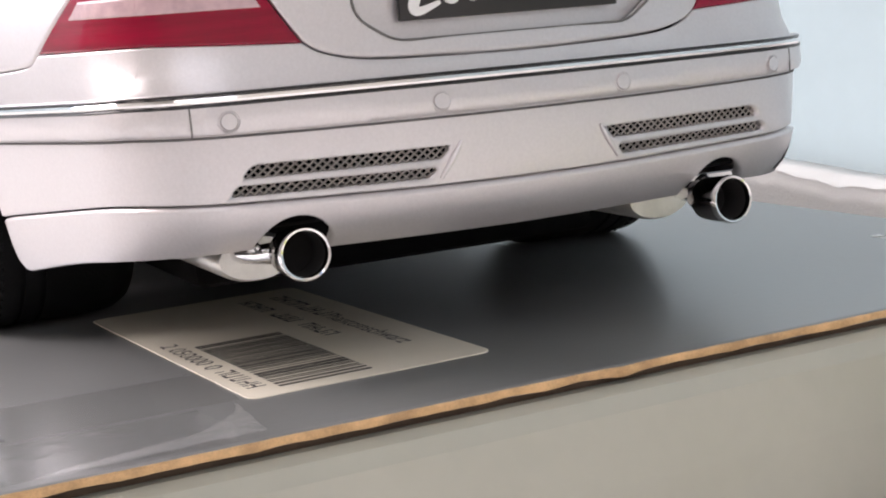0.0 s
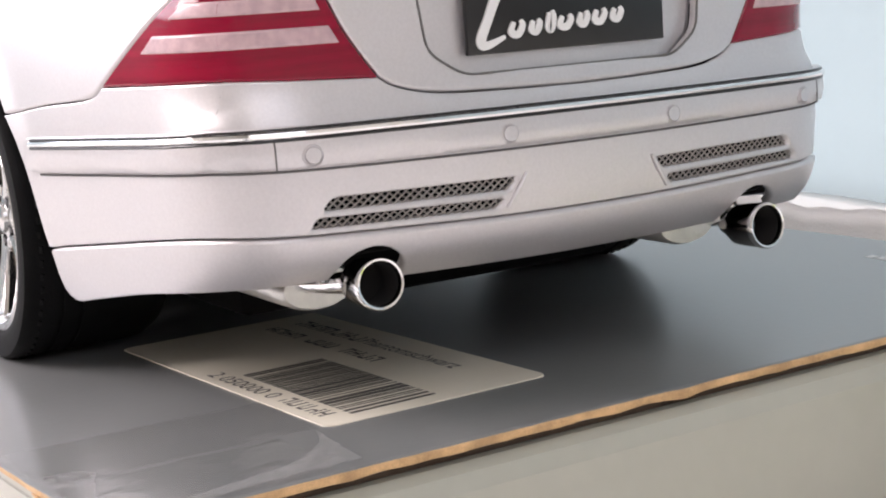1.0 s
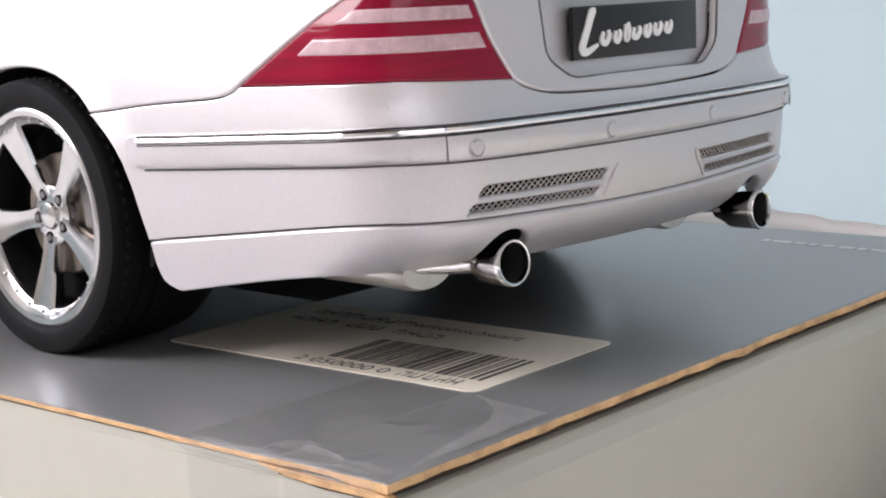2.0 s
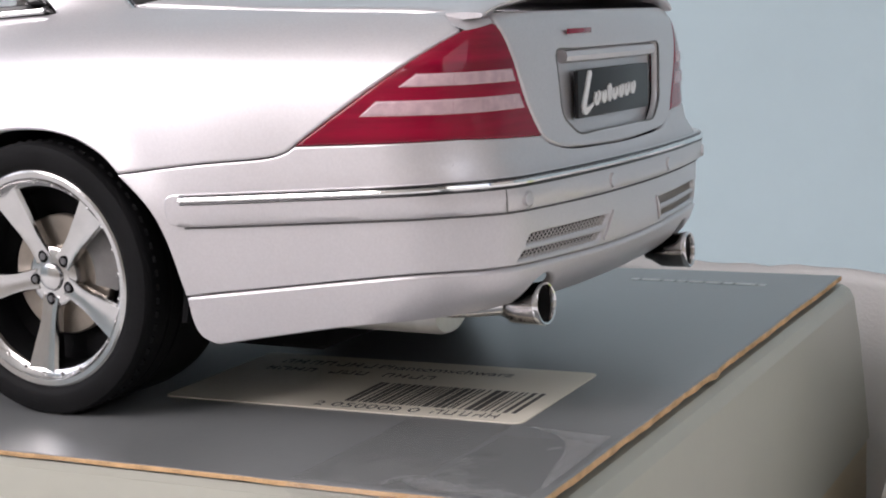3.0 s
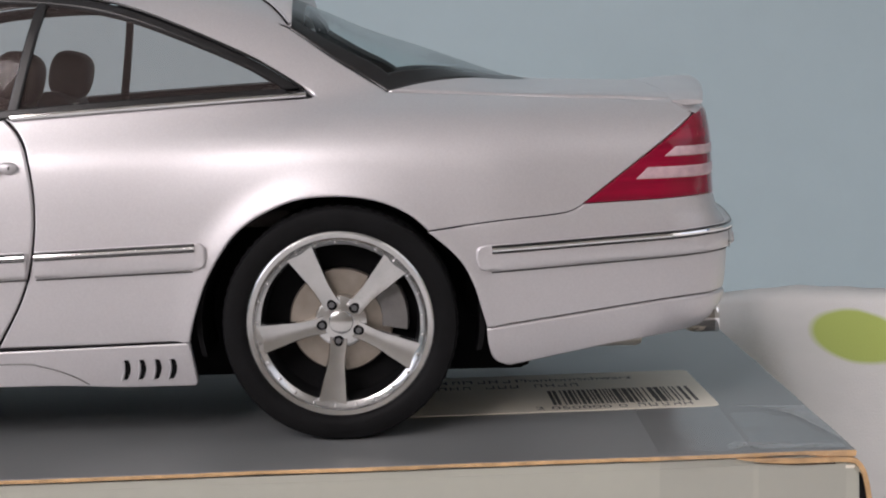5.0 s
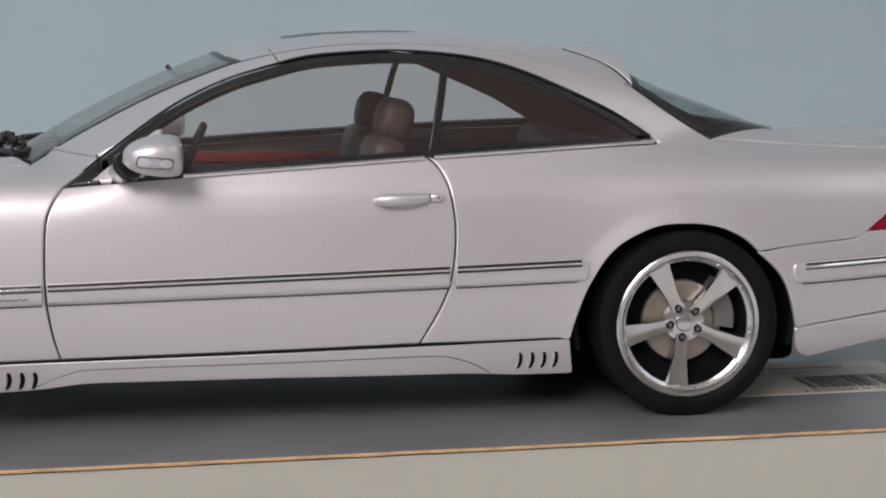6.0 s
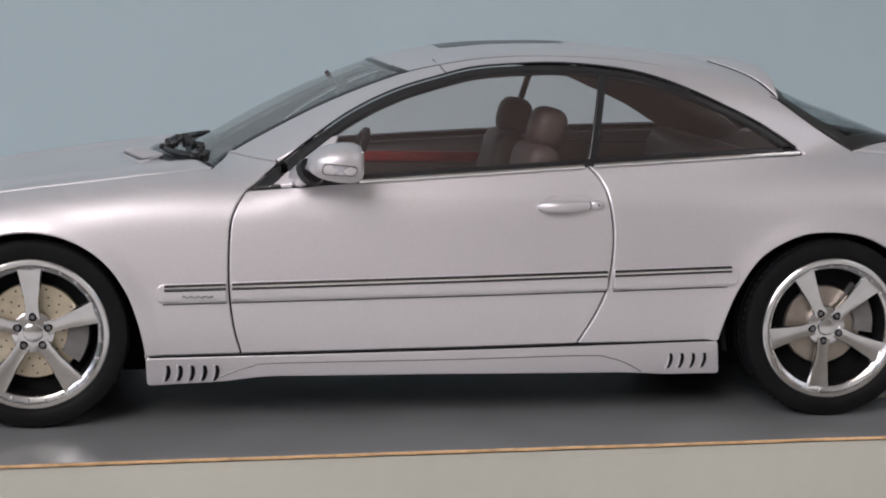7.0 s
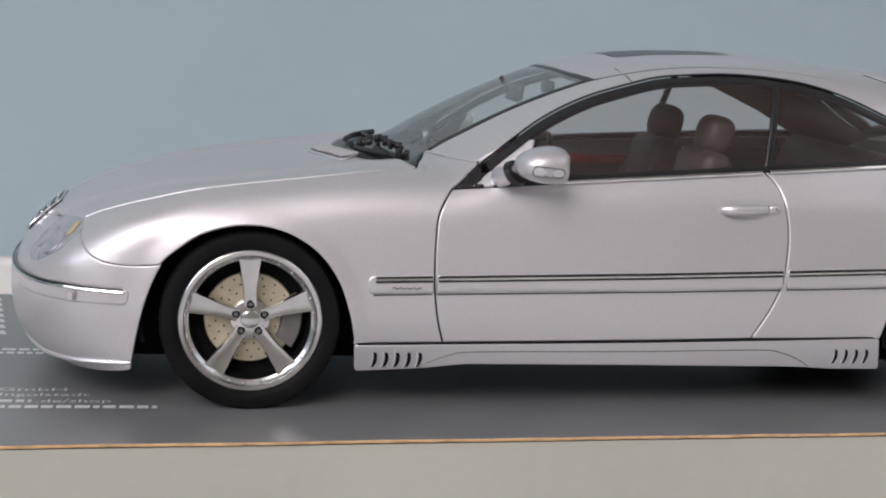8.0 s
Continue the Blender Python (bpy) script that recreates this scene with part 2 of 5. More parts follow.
def resample(lp, step):
    out = []
    for a, b in zip(lp, np.roll(lp, -1, 0)):
        k = max(1, math.ceil(np.linalg.norm(b - a) / step))
        out += [a + (b - a) * i / k for i in range(k)]
    return np.array(out)


def thinned(lp, d):
    """The loop without points that crowd their neighbour."""
    keep = [lp[0]]
    for p in lp[1:]:
        if np.linalg.norm(p - keep[-1]) > d:
            keep.append(p)
    if np.linalg.norm(keep[-1] - keep[0]) < d:
        keep.pop()
    return np.array(keep)


def rounded(lp, r, steps=5):
    """The loop with its corners rounded by r (a number, or one for each corner)."""
    lp = np.asarray(lp, float)
    rs = [r] * len(lp) if np.isscalar(r) else r
    out = []
    for a, b, c, q in zip(np.roll(lp, 1, 0), lp, np.roll(lp, -1, 0), rs):
        u, v = a - b, c - b
        d = min(q, np.linalg.norm(u) * 0.45, np.linalg.norm(v) * 0.45)
        p0, p1 = b + u / np.linalg.norm(u) * d, b + v / np.linalg.norm(v) * d
        out += [(1 - t) ** 2 * p0 + 2 * t * (1 - t) * b + t * t * p1 for t in np.linspace(0, 1, steps if d > 0.02 else 1)]
    return np.array(out)


def patch(side, loops, step=2.0, off=0.0, lip=0.22, rim=1.0, weld=None, shape=body, shift=None):
    """A skin on the solid inside the loops, with turned-in edges but where weld(points) holds. Gives verts, faces, normals."""
    from mathutils.geometry import delaunay_2d_cdt
    loops = [thinned(resample(np.asarray(lp, float), min(step * 0.5, 0.8)), 0.34) for lp in loops]
    for i, lp in enumerate(loops):
        area2 = np.sum(lp[:, 0] * np.roll(lp[:, 1], -1) - np.roll(lp[:, 0], -1) * lp[:, 1])
        if (area2 < 0) != (i > 0):
            loops[i] = lp[::-1]
    pts, edges, is_rim, n0 = [], [], [], 0
    for lp in loops:
        pts.append(lp)
        edges += [(n0 + i, n0 + (i + 1) % len(lp)) for i in range(len(lp))]
        n0 += len(lp)
    border = np.concatenate(pts)
    rings = []
    for lp in loops:
        t = np.roll(lp, -1, 0) - np.roll(lp, 1, 0)
        t /= np.linalg.norm(t, axis=1)[:, None] + 1e-9
        rings.append(lp + 0.3 * np.stack([-t[:, 1], t[:, 0]], 1))
    ring = np.concatenate(rings)
    g0, g1 = border.min(0), border.max(0)
    gx, gy = np.meshgrid(np.arange(g0[0], g1[0], step), np.arange(g0[1], g1[1], step))
    grid = np.stack([gx.ravel() + np.where(np.arange(gx.size) // gx.shape[1] % 2, step / 2, 0), gy.ravel()], 1)
    grid = grid[inside(grid, loops)]
    if len(grid):
        keep = np.ones(len(grid), bool)
        for i in range(0, len(grid), 400):
            keep[i:i + 400] = np.min(np.linalg.norm(grid[i:i + 400, None] - border[None], axis=2), axis=1) > max(0.35 * step + 0.1, 0.85)
        grid = grid[keep]
    ringok = inside(ring, loops)
    for i in range(0, len(ring), 400):
        ringok[i:i + 400] &= np.min(np.linalg.norm(ring[i:i + 400, None] - border[None], axis=2), axis=1) > 0.2
    allp = np.concatenate([border, ring[ringok], grid])
    v2, _, fs, _, _, _ = delaunay_2d_cdt([Vector(p) for p in allp], edges, [], 0, 1e-5, False)
    v2 = np.array([tuple(v) for v in v2])
    fs = np.array([f for f in fs if len(f) == 3])
    fs = fs[inside(v2[fs].mean(1), loops)]
    ab, ac = v2[fs[:, 1]] - v2[fs[:, 0]], v2[fs[:, 2]] - v2[fs[:, 0]]
    long = np.maximum.reduce([np.linalg.norm(ab, axis=1), np.linalg.norm(ac, axis=1), np.linalg.norm(ac - ab, axis=1)])
    fs = fs[np.abs(ab[:, 0] * ac[:, 1] - ab[:, 1] * ac[:, 0]) > 0.012 * long]
    q, n = project(side, v2, shape)
    q0 = q
    q = q + n * off
    if shift is not None:
        q = q + shift(q)[:, None] * n
        tri = np.cross(q[fs[:, 1]] - q[fs[:, 0]], q[fs[:, 2]] - q[fs[:, 0]])
        tri *= np.sign(np.sum(tri * n[fs].mean(1), 1))[:, None]
        n2 = np.zeros_like(n)
        for i in range(3):
            np.add.at(n2, fs[:, i], tri)
        n = n2 / (np.linalg.norm(n2, axis=1)[:, None] + 1e-12)
    tri = np.cross(q[fs[:, 1]] - q[fs[:, 0]], q[fs[:, 2]] - q[fs[:, 0]])
    flip = np.sum(tri * n[fs].mean(1), 1) < 0
    fs[flip] = fs[flip][:, ::-1]
    # edges met once are the border: round it over and turn it in
    cnt = {}
    for f in fs:
        for i in range(3):
            e = (f[i], f[(i + 1) % 3])
            cnt[tuple(sorted(e))] = None if tuple(sorted(e)) in cnt else e
    rim_e = [e for e in cnt.values() if e]
    faces = [tuple(f) for f in fs]
    if rim and rim_e:
        fixed = np.zeros(len(v2), bool) if weld is None else weld(v2, q0)
        rim_e = [e for e in rim_e if not (fixed[e[0]] and fixed[e[1]])]
        ok = np.zeros(len(v2), bool)
        for e in rim_e:
            ok[list(e)] = True
        idx = sorted({i for e in rim_e for i in e})
        outw = np.zeros_like(q)
        for a, b in rim_e:
            d = np.cross(q[b] - q[a], n[a])
            d /= np.linalg.norm(d) + 1e-9
            outw[a] += d
            outw[b] += d
        outw /= np.linalg.norm(outw, axis=1)[:, None] + 1e-9
        low = {}
        extra, en = [], []
        base = len(q)
        for i in idx:
            if ok[i]:
                low[i] = base + len(extra)
                extra.append(q[i] - n[i] * (lip + rim))
                en.append(outw[i])
        for i in idx:
            if ok[i]:
                q[i] = q[i] - n[i] * lip
                n[i] = n[i] + 0.9 * outw[i]
                n[i] /= np.linalg.norm(n[i])
        for a, b in rim_e:
            if a in low and b in low:
                faces.append((b, a, low[a], low[b]))
        if extra:
            q, n = np.concatenate([q, extra]), np.concatenate([n, en])
    return q, faces, n


def joined(patches):
    v, f, n, k = [], [], [], 0
    for q, fs, nn in patches:
        v.append(q), n.append(nn)
        f += [tuple(i + k for i in t) for t in fs]
        k += len(q)
    return np.concatenate(v), f, np.concatenate(n)


def mirrored(p):
    q, fs, n = p
    s = np.array([1, -1, 1.0])
    return q * s, [t[::-1] for t in fs], n * s


def skin(name, p, material, parent, label=""):
    """Links a skin as one mesh object under a thing."""
    q, fs, n = p
    me = bpy.data.meshes.new(name)
    me.from_pydata((q * MM).tolist(), [], fs)
    me.polygons.foreach_set("use_smooth", [True] * len(me.polygons))
    me.materials.append(material)
    me.update()
    me.normals_split_custom_set_from_vertices(n.tolist())
    ob = new(name, me)
    ob.parent = parent
    return tagged(ob, label)


def part(name, bm, material, parent, label="", smooth=True, m=None):
    """Links a bmesh as one mesh object under a thing or a part (built in millimetres)."""
    bmesh.ops.transform(bm, matrix=Matrix.Scale(MM, 4) @ (m or Matrix()), verts=bm.verts)
    me = bpy.data.meshes.new(name)
    bm.to_mesh(me)
    bm.free()
    for f in me.polygons:
        f.use_smooth = smooth
    if smooth:
        me.set_sharp_from_angle(angle=radians(38))
    for mm in (material if isinstance(material, (list, tuple)) else [material]):
        me.materials.append(mm)
    ob = new(name, me)
    ob.parent = parent
    return tagged(ob, label)


def block(sx, sy, sz, at=(0, 0, 0), bevel=0.0, seg=2, m=None):
    bm = bmesh.new()
    bmesh.ops.create_cube(bm, size=1)
    bmesh.ops.scale(bm, vec=(sx, sy, sz), verts=bm.verts)
    if bevel:
        bmesh.ops.bevel(bm, geom=list(bm.edges), offset=bevel, segments=seg, affect="EDGES", profile=0.5)
    return moved(bm, at, m)


def moved(bm, at, m=None):
    bmesh.ops.transform(bm, matrix=Matrix.Translation(at) @ (m or Matrix()), verts=bm.verts)
    return bm


def lathe(profile, n=48, axis="y"):
    """A solid of revolution: profile rows (radius, along)."""
    bm = bmesh.new()
    rows = []
    for r, h in profile:
        rows.append([bm.verts.new((r * math.cos(2 * math.pi * i / n), h, r * math.sin(2 * math.pi * i / n))) for i in range(n)])
    for a, b in zip(rows, rows[1:]):
        for i in range(n):
            bm.faces.new((a[i], b[i], b[(i + 1) % n], a[(i + 1) % n]))
    bmesh.ops.remove_doubles(bm, verts=bm.verts, dist=1e-4)
    bmesh.ops.recalc_face_normals(bm, faces=bm.faces)
    if axis == "x":
        bmesh.ops.rotate(bm, cent=(0, 0, 0), matrix=Matrix.Rotation(radians(-90), 3, "Z"), verts=bm.verts)
    if axis == "z":
        bmesh.ops.rotate(bm, cent=(0, 0, 0), matrix=Matrix.Rotation(radians(90), 3, "X"), verts=bm.verts)
    return bm


def prism(loop, depth, plane="xz", at=0.0, bevel=0.0):
    """A plate: an outline in a plane, given thickness along the third axis."""
    bm = bmesh.new()
    mk = {"xz": lambda p, d: (p[0], d, p[1]), "xy": lambda p, d: (p[0], p[1], d), "yz": lambda p, d: (d, p[0], p[1])}[plane]
    a = [bm.verts.new(mk(p, at)) for p in loop]
    b = [bm.verts.new(mk(p, at + depth)) for p in loop]
    bm.faces.new(a), bm.faces.new(b[::-1])
    for i in range(len(a)):
        j = (i + 1) % len(a)
        bm.faces.new((a[j], a[i], b[i], b[j]))
    bmesh.ops.recalc_face_normals(bm, faces=bm.faces)
    if bevel:
        bmesh.ops.bevel(bm, geom=[e for e in bm.edges], offset=bevel, segments=2, affect="EDGES", profile=0.5)
    return bm


def tube(points, r, n=10, closed=False, flat=1.0):
    """A round bar along points; r a number or one for each point."""
    bm = bmesh.new()
    pts = [Vector(p) for p in points]
    rs = [r] * len(pts) if np.isscalar(r) else r
    rows = []
    for i, p in enumerate(pts):
        d = (pts[(i + 1) % len(pts)] - pts[i - 1]) if closed or 0 < i < len(pts) - 1 else (pts[1] - pts[0] if i == 0 else pts[-1] - pts[-2])
        d.normalize()
        u = d.cross(Vector((0, 0, 1)) if abs(d.z) < 0.9 else Vector((1, 0, 0))).normalized()
        v = u.cross(d)
        rows.append([bm.verts.new(p + rs[i] * (math.cos(2 * math.pi * k / n) * u + flat * math.sin(2 * math.pi * k / n) * v)) for k in range(n)])
    pairs = list(zip(rows, rows[1:])) + ([(rows[-1], rows[0])] if closed else [])
    for a, b in pairs:
        for k in range(n):
            bm.faces.new((a[k], a[(k + 1) % n], b[(k + 1) % n], b[k]))
    if not closed:
        bm.faces.new(rows[0][::-1]), bm.faces.new(rows[-1])
    bmesh.ops.recalc_face_normals(bm, faces=bm.faces)
    return bm


def spline(points, n=6):
    """A smooth open line through points."""
    p = np.array([points[0], *points, points[-1]], float)
    out = []
    for a, b, c, d in zip(p, p[1:], p[2:], p[3:]):
        for t in np.arange(n) / n:
            out.append(0.5 * (2 * b + (c - a) * t + (2 * a - 5 * b + 4 * c - d) * t ** 2 + (3 * b - a - 3 * c + d) * t ** 3))
    return np.array(out + [p[-1]])


def thing(name, label, category, group="", kind="", at=(0, 0, 0)):
    ob = new(name)
    ob.location = at
    return tagged(ob, label, category, group, kind)

# ---------------- the room ----------------
def slab(name, x0, x1, y0, y1, z0, z1, material, label="", category="", kind="structure", bevel=0.0):
    bm = block((x1 - x0) * 1000, (y1 - y0) * 1000, (z1 - z0) * 1000, bevel=bevel)
    ob = part(name, bm, material, None, smooth=False)
    ob.location = ((x0 + x1) / 2, (y0 + y1) / 2, (z0 + z1) / 2)
    return tagged(ob, label, category, "", kind)


X0, X1, Y0, Y1, Z0, Z1 = -2.3, 2.0, -2.4, 0.87, -0.72, 2.75


def wall_with_window(name, x0, x1, y0, y1, hole, material, label):
    """A wall along x or y with a window opening (a, b, low, high) along it, as four pieces that butt."""
    a, b, lo, hi = hole
    along_x = x1 - x0 > y1 - y0
    s, e = (x0, x1) if along_x else (y0, y1)
    for i, (p, q, c, d) in enumerate([(s, a, Z0, Z1), (b, e, Z0, Z1), (a, b, Z0, lo), (a, b, hi, Z1)]):
        box = (p, q, y0, y1) if along_x else (x0, x1, p, q)
        slab("%s_%d" % (name, i + 1), *box, c, d, material, label, "wall")


slab("wall_north", X0 - 0.12, X1 + 0.12, Y1, Y1 + 0.12, Z0, Z1, WALLP, "pale blue painted plaster wall", "wall")
slab("floor", X0 - 0.12, X1 + 0.12, Y0 - 0.12, Y1 + 0.12, Z0 - 0.1, Z0, WOODF, "brown wooden floor", "floor")
slab("ceiling", X0 - 0.12, X1 + 0.12, Y0 - 0.12, Y1 + 0.12, Z1, Z1 + 0.1, CEILP, "white painted ceiling", "ceiling")
wall_with_window("wall_west", X0 - 0.12, X0, Y0, Y1, (-2.1, -0.5, 0.75, 1.9), WALLP, "pale blue painted wall beside the window")
wall_with_window("wall_east", X1, X1 + 0.12, Y0, Y1, (-1.75, -0.05, 0.8, 2.2), ROOMP, "cream painted side wall round the window")
wall_with_window("wall_south", X0 - 0.12, X1 + 0.12, Y0 - 0.12, Y0, (-2.25, -0.5, 1.0, 2.6), ROOMP, "cream painted wall round the window")

# ---------------- the cloth-covered bed that carries the box ----------------
CLOTH_Z = -0.112


def cloth_material():
    """White cotton with large green dots printed on it."""
    m = mat("white_cotton_with_green_dots", (0.76, 0.745, 0.73), rough=0.9, vary=0.04, vary_scale=12, bump=0.3, bump_scale=1800)
    n, l = m.node_tree.nodes, m.node_tree.links
    co = next(k for k in n if k.type == "TEX_COORD")
    p = n["Principled BSDF"]
    ramp = next(k for k in n if k.type == "VALTORGB")
    last = ramp.outputs[0]
    for x, v, r in DOTS:
        d = n.new("ShaderNodeVectorMath")
        d.operation = "DISTANCE"
        d.inputs[1].default_value = cover_point(x, v)
        l.new(co.outputs["Object"], d.inputs[0])
        s = n.new("ShaderNodeMapRange")
        s.inputs["From Min"].default_value, s.inputs["From Max"].default_value = r - 0.0012, r + 0.0008
        s.inputs["To Min"].default_value, s.inputs["To Max"].default_value = 1, 0
        l.new(d.outputs["Value"], s.inputs[0])
        mx = n.new("ShaderNodeMixRGB")
        mx.inputs[2].default_value = (0.48, 0.57, 0.15, 1)
        l.new(s.outputs[0], mx.inputs[0]), l.new(last, mx.inputs[1])
        last = mx.outputs[0]
    l.new(last, p.inputs["Base Color"])
    return m


DOTS = [(0.1935, 1.91, 0.0112), (0.206, 1.79, 0.0105), (0.238, 1.93, 0.011), (0.262, 1.74, 0.011), (0.300, 1.92, 0.011)]   # along the fold, up it, radius


def cover_point(x, v):
    """The bed cover: flat under the box, then a soft upright fold behind it as high as the box, then level to the wall."""
    e = max(0.0, min(1.0, (x - 0.1635) / 0.0095))
    e = e * e * (3 - 2 * e)
    foot = 0.0945 - 0.20 * e
    crest = 0.108 - 0.02 * e
    w = noise.noise((x * 5, v * 4, 3)) * 0.008 + noise.noise((x * 14, v * 9, 7)) * 0.004
    top = 0.0012 + 0.0045 * e - 0.010 * max(0.0, min(1.0, x / 0.35)) - 0.004 * min(0.0, x) / 0.15 + 0.0020 * noise.noise((x * 38, 0, 2)) + 0.0012 * abs(noise.noise((x * 90, 0, 6)))
    if v < 1:
        y = -1.0 + (foot + 1.0) * v
        near = max(0.0, min(1.0, max(abs(x + 0.02) - 0.20, abs(y - 0.01) - 0.1) / 0.1))
        return (x, y, CLOTH_Z - 0.001 + w * near)
    if v < 2:
        u = v - 1
        fold = (0.0030 * noise.noise((x * 30, u * 3.0, 11)) + 0.0022 * noise.noise((x * 55 + u * 4, u * 7, 5))) * math.sin(math.pi * u) * (0.35 + 0.65 * e)
        rise = u ** (1 - 0.22 * e)
        return (x, foot + (crest - foot) * u ** (1.4 - 0.4 * e) + fold, CLOTH_Z - 0.001 + (top - CLOTH_Z) * rise)
    u = v - 2
    fall = min(1.0, u * 2.2)
    return (x, crest + (Y1 - 0.012 - crest) * u ** 1.8, top - 0.17 * (1 - (1 - fall) ** 2.5) + 0.4 * w * u)


def bed_cover():
    me = bpy.data.meshes.new("bed_cover")
    xs = np.concatenate([np.linspace(-1.2, -0.3, 60)[:-1], np.linspace(-0.3, 0.45, 240), np.linspace(0.45, 1.2, 50)[1:]])
    vs = np.concatenate([np.linspace(0, 1, 60)[:-1], np.linspace(1, 2, 50), np.linspace(2, 3, 50)[1:]])
    nx, ny = len(xs), len(vs)
    v = [cover_point(x, t) for t in vs for x in xs]
    f = [(j * nx + i, j * nx + i + 1, (j + 1) * nx + i + 1, (j + 1) * nx + i) for j in range(ny - 1) for i in range(nx - 1)]
    me.from_pydata(v, [], f)
    me.polygons.foreach_set("use_smooth", [True] * len(f))
    me.materials.append(CLOTH)
    ob = new("bed_cover", me)
    md = ob.modifiers.new("thick", "SOLIDIFY")
    md.thickness, md.offset = 0.003, -1
    return tagged(ob, "crumpled white cotton bed cover printed with green dots", "bed cover")


CLOTH = cloth_material()
bed_cover()
slab("bed", -1.19, 1.19, -0.99, 0.05, Z0, CLOTH_Z - 0.02, ROOMP, "plain pale bed base under the cover", "bed", kind="", bevel=20)

# ---------------- the cardboard box ----------------
NOTCH_Y = 3.4
BC = [(-0.200, -0.0795), (0.1570, -0.0624), (0.1536, 0.0860), (-0.202, 0.0694)]   # its corners, seen from above


def box_thing():
    top = thing("cardboard_box", "dark grey printed cardboard box with raw brown edges", "box", at=(0, 0, CLOTH_Z))
    c = [Vector((x, y)) * 1000 for x, y in BC]
    mid = sum(c, Vector((0, 0))) / 4
    h = -CLOTH_Z * 1000
    # a deep grey lid over a beige base
    vert = lambda bm: [e for e in bm.edges if abs(e.verts[0].co.z - e.verts[1].co.z) > 1]
    def grown(dx0, dx1, dy0, dy1):
        return [(p.x + (dx1 if p.x > mid.x else dx0), p.y + (dy1 if p.y > mid.y else dy0)) for p in c]
    bm = prism(grown(1, 4.6, 1.2, 1.8), h - 31.5, "xy", 0.0)
    bmesh.ops.bevel(bm, geom=vert(bm), offset=1.2, segments=3, affect="EDGES", profile=0.5)
    part("base", bm, BOXBASE, top, "smooth beige lower half of the box", smooth=False)
    # the end face's dark brown is the lid edge's shadow as colour
    bm = prism(grown(0, -1.6, 0.5, 3.2), 1.2, "xy", h - 2.2)
    for f in bm.faces:
        f.normal_update()
        f.material_index = 1 if f.normal.x > 0.5 else 0
    part("lid_neck", bm, [BOXSIDE, GAP_SHADE], top, "grey top of the lid wall with a painted shadow at its end", smooth=False)
    bm = prism(grown(0, 0, 0.5, 3.2), 29.4, "xy", h - 31.5)
    bmesh.ops.bevel(bm, geom=vert(bm), offset=1.4, segments=3, affect="EDGES", profile=0.5)
    for z in (-2.8, -4.5, -12.0):
        bmesh.ops.bisect_plane(bm, geom=list(bm.verts) + list(bm.edges) + list(bm.faces), plane_co=(0, 0, h + z), plane_no=(0, 0, 1))
    for v in bm.verts:
        if v.co.x > mid.x:
            v.co.x += float(np.interp(v.co.z - h, [-31.5, -12.0, -4.5, -2.8, -2.1], [4.9, 3.0, 1.9, 1.0, -0.3]))
    part("lid_wall", bm, BOXSIDE, top, "smooth grey printed lid wall", smooth=False)
    # the raw edge of the end flap: it runs under the lid, bends round the near corner and down the end
    p = c[1]

    def lean(bm):
        for v in bm.verts:
            v.co.y -= 0.048 * max(0.0, p.x - v.co.x)
        return bm
    line = spline([(-18, -0.85), (-14, -1.25), (-9, -1.5), (-4, -1.5), (-0.6, -1.7), (0.75, -2.8), (1.55, -5.2), (2.05, -8.3), (2.45, -11.2), (4.5, -31.4)], 5)
    way = np.gradient(line, axis=0)
    way /= np.linalg.norm(way, axis=1)[:, None]
    half = np.minimum(0.36, 0.06 + 0.05 * np.arange(len(line)))[:, None]
    half = half * (1 + 0.12 * np.array([noise.noise((k * 0.7, 0, 9)) for k in range(len(line))]))[:, None]
    side = np.stack([-way[:, 1], way[:, 0]], 1) * half
    ribbon = [(p.x + a, h + b) for a, b in list(line + side) + list((line - side)[::-1])]
    part("flap_edge", lean(prism(ribbon, 1.1, "xz", p.y - 0.0)), CARD, top, "raw brown edge of the folded flap", smooth=False)
    slot = [(p.x + a, h + b) for a, b in ((0.45, -3.6), (0.85, -3.9), (1.45, -7.0), (1.95, -11.0), (4.0, -31.0), (0.9, -31.0))]
    part("flap_slot", lean(prism(slot, 0.4, "xz", p.y + 0.28)), UNDER, top, "dark slot beside the flap", smooth=False)
    under = [(p.x + a, h + b) for a, b in ((-15.5, -1.7), (-9, -2.0), (-3.2, -2.05), (-3.0, -2.2), (-9, -2.25))]
    part("flap_slot", lean(prism(under, 0.3, "xz", p.y + 0.35)), GAP_SHADE, top, smooth=False)
    part("scuff", block(1.5, 0.3, 0.55, (p.x - 0.9, p.y + 0.47, h - 2.75), 0.14), LABEL, top, "rubbed white spot on the corner")
    # the top sheet: a grey face on brown board, with a ragged, slightly wavy edge
    n = 150
    loop = []
    for a, b in zip(c, c[1:] + c[:1]):
        t = (b - a).normalized()
        nn = Vector((t.y, -t.x))
        for i in range(n):
            s = i / n
            p = a.lerp(b, s)
            r = 0.3 * noise.noise((p.x * 0.05, p.y * 0.05, 1)) + 0.12 * noise.noise((p.x * 0.5, p.y * 0.5, 4))
            loop.append(p + nn * r)
    z1 = h
    bump = lambda p: 0.32 * math.exp(-((p.y - NOTCH_Y) / 1.6) ** 2) if p.x > 120 else 0.0
    bm = bmesh.new()
    rows = []
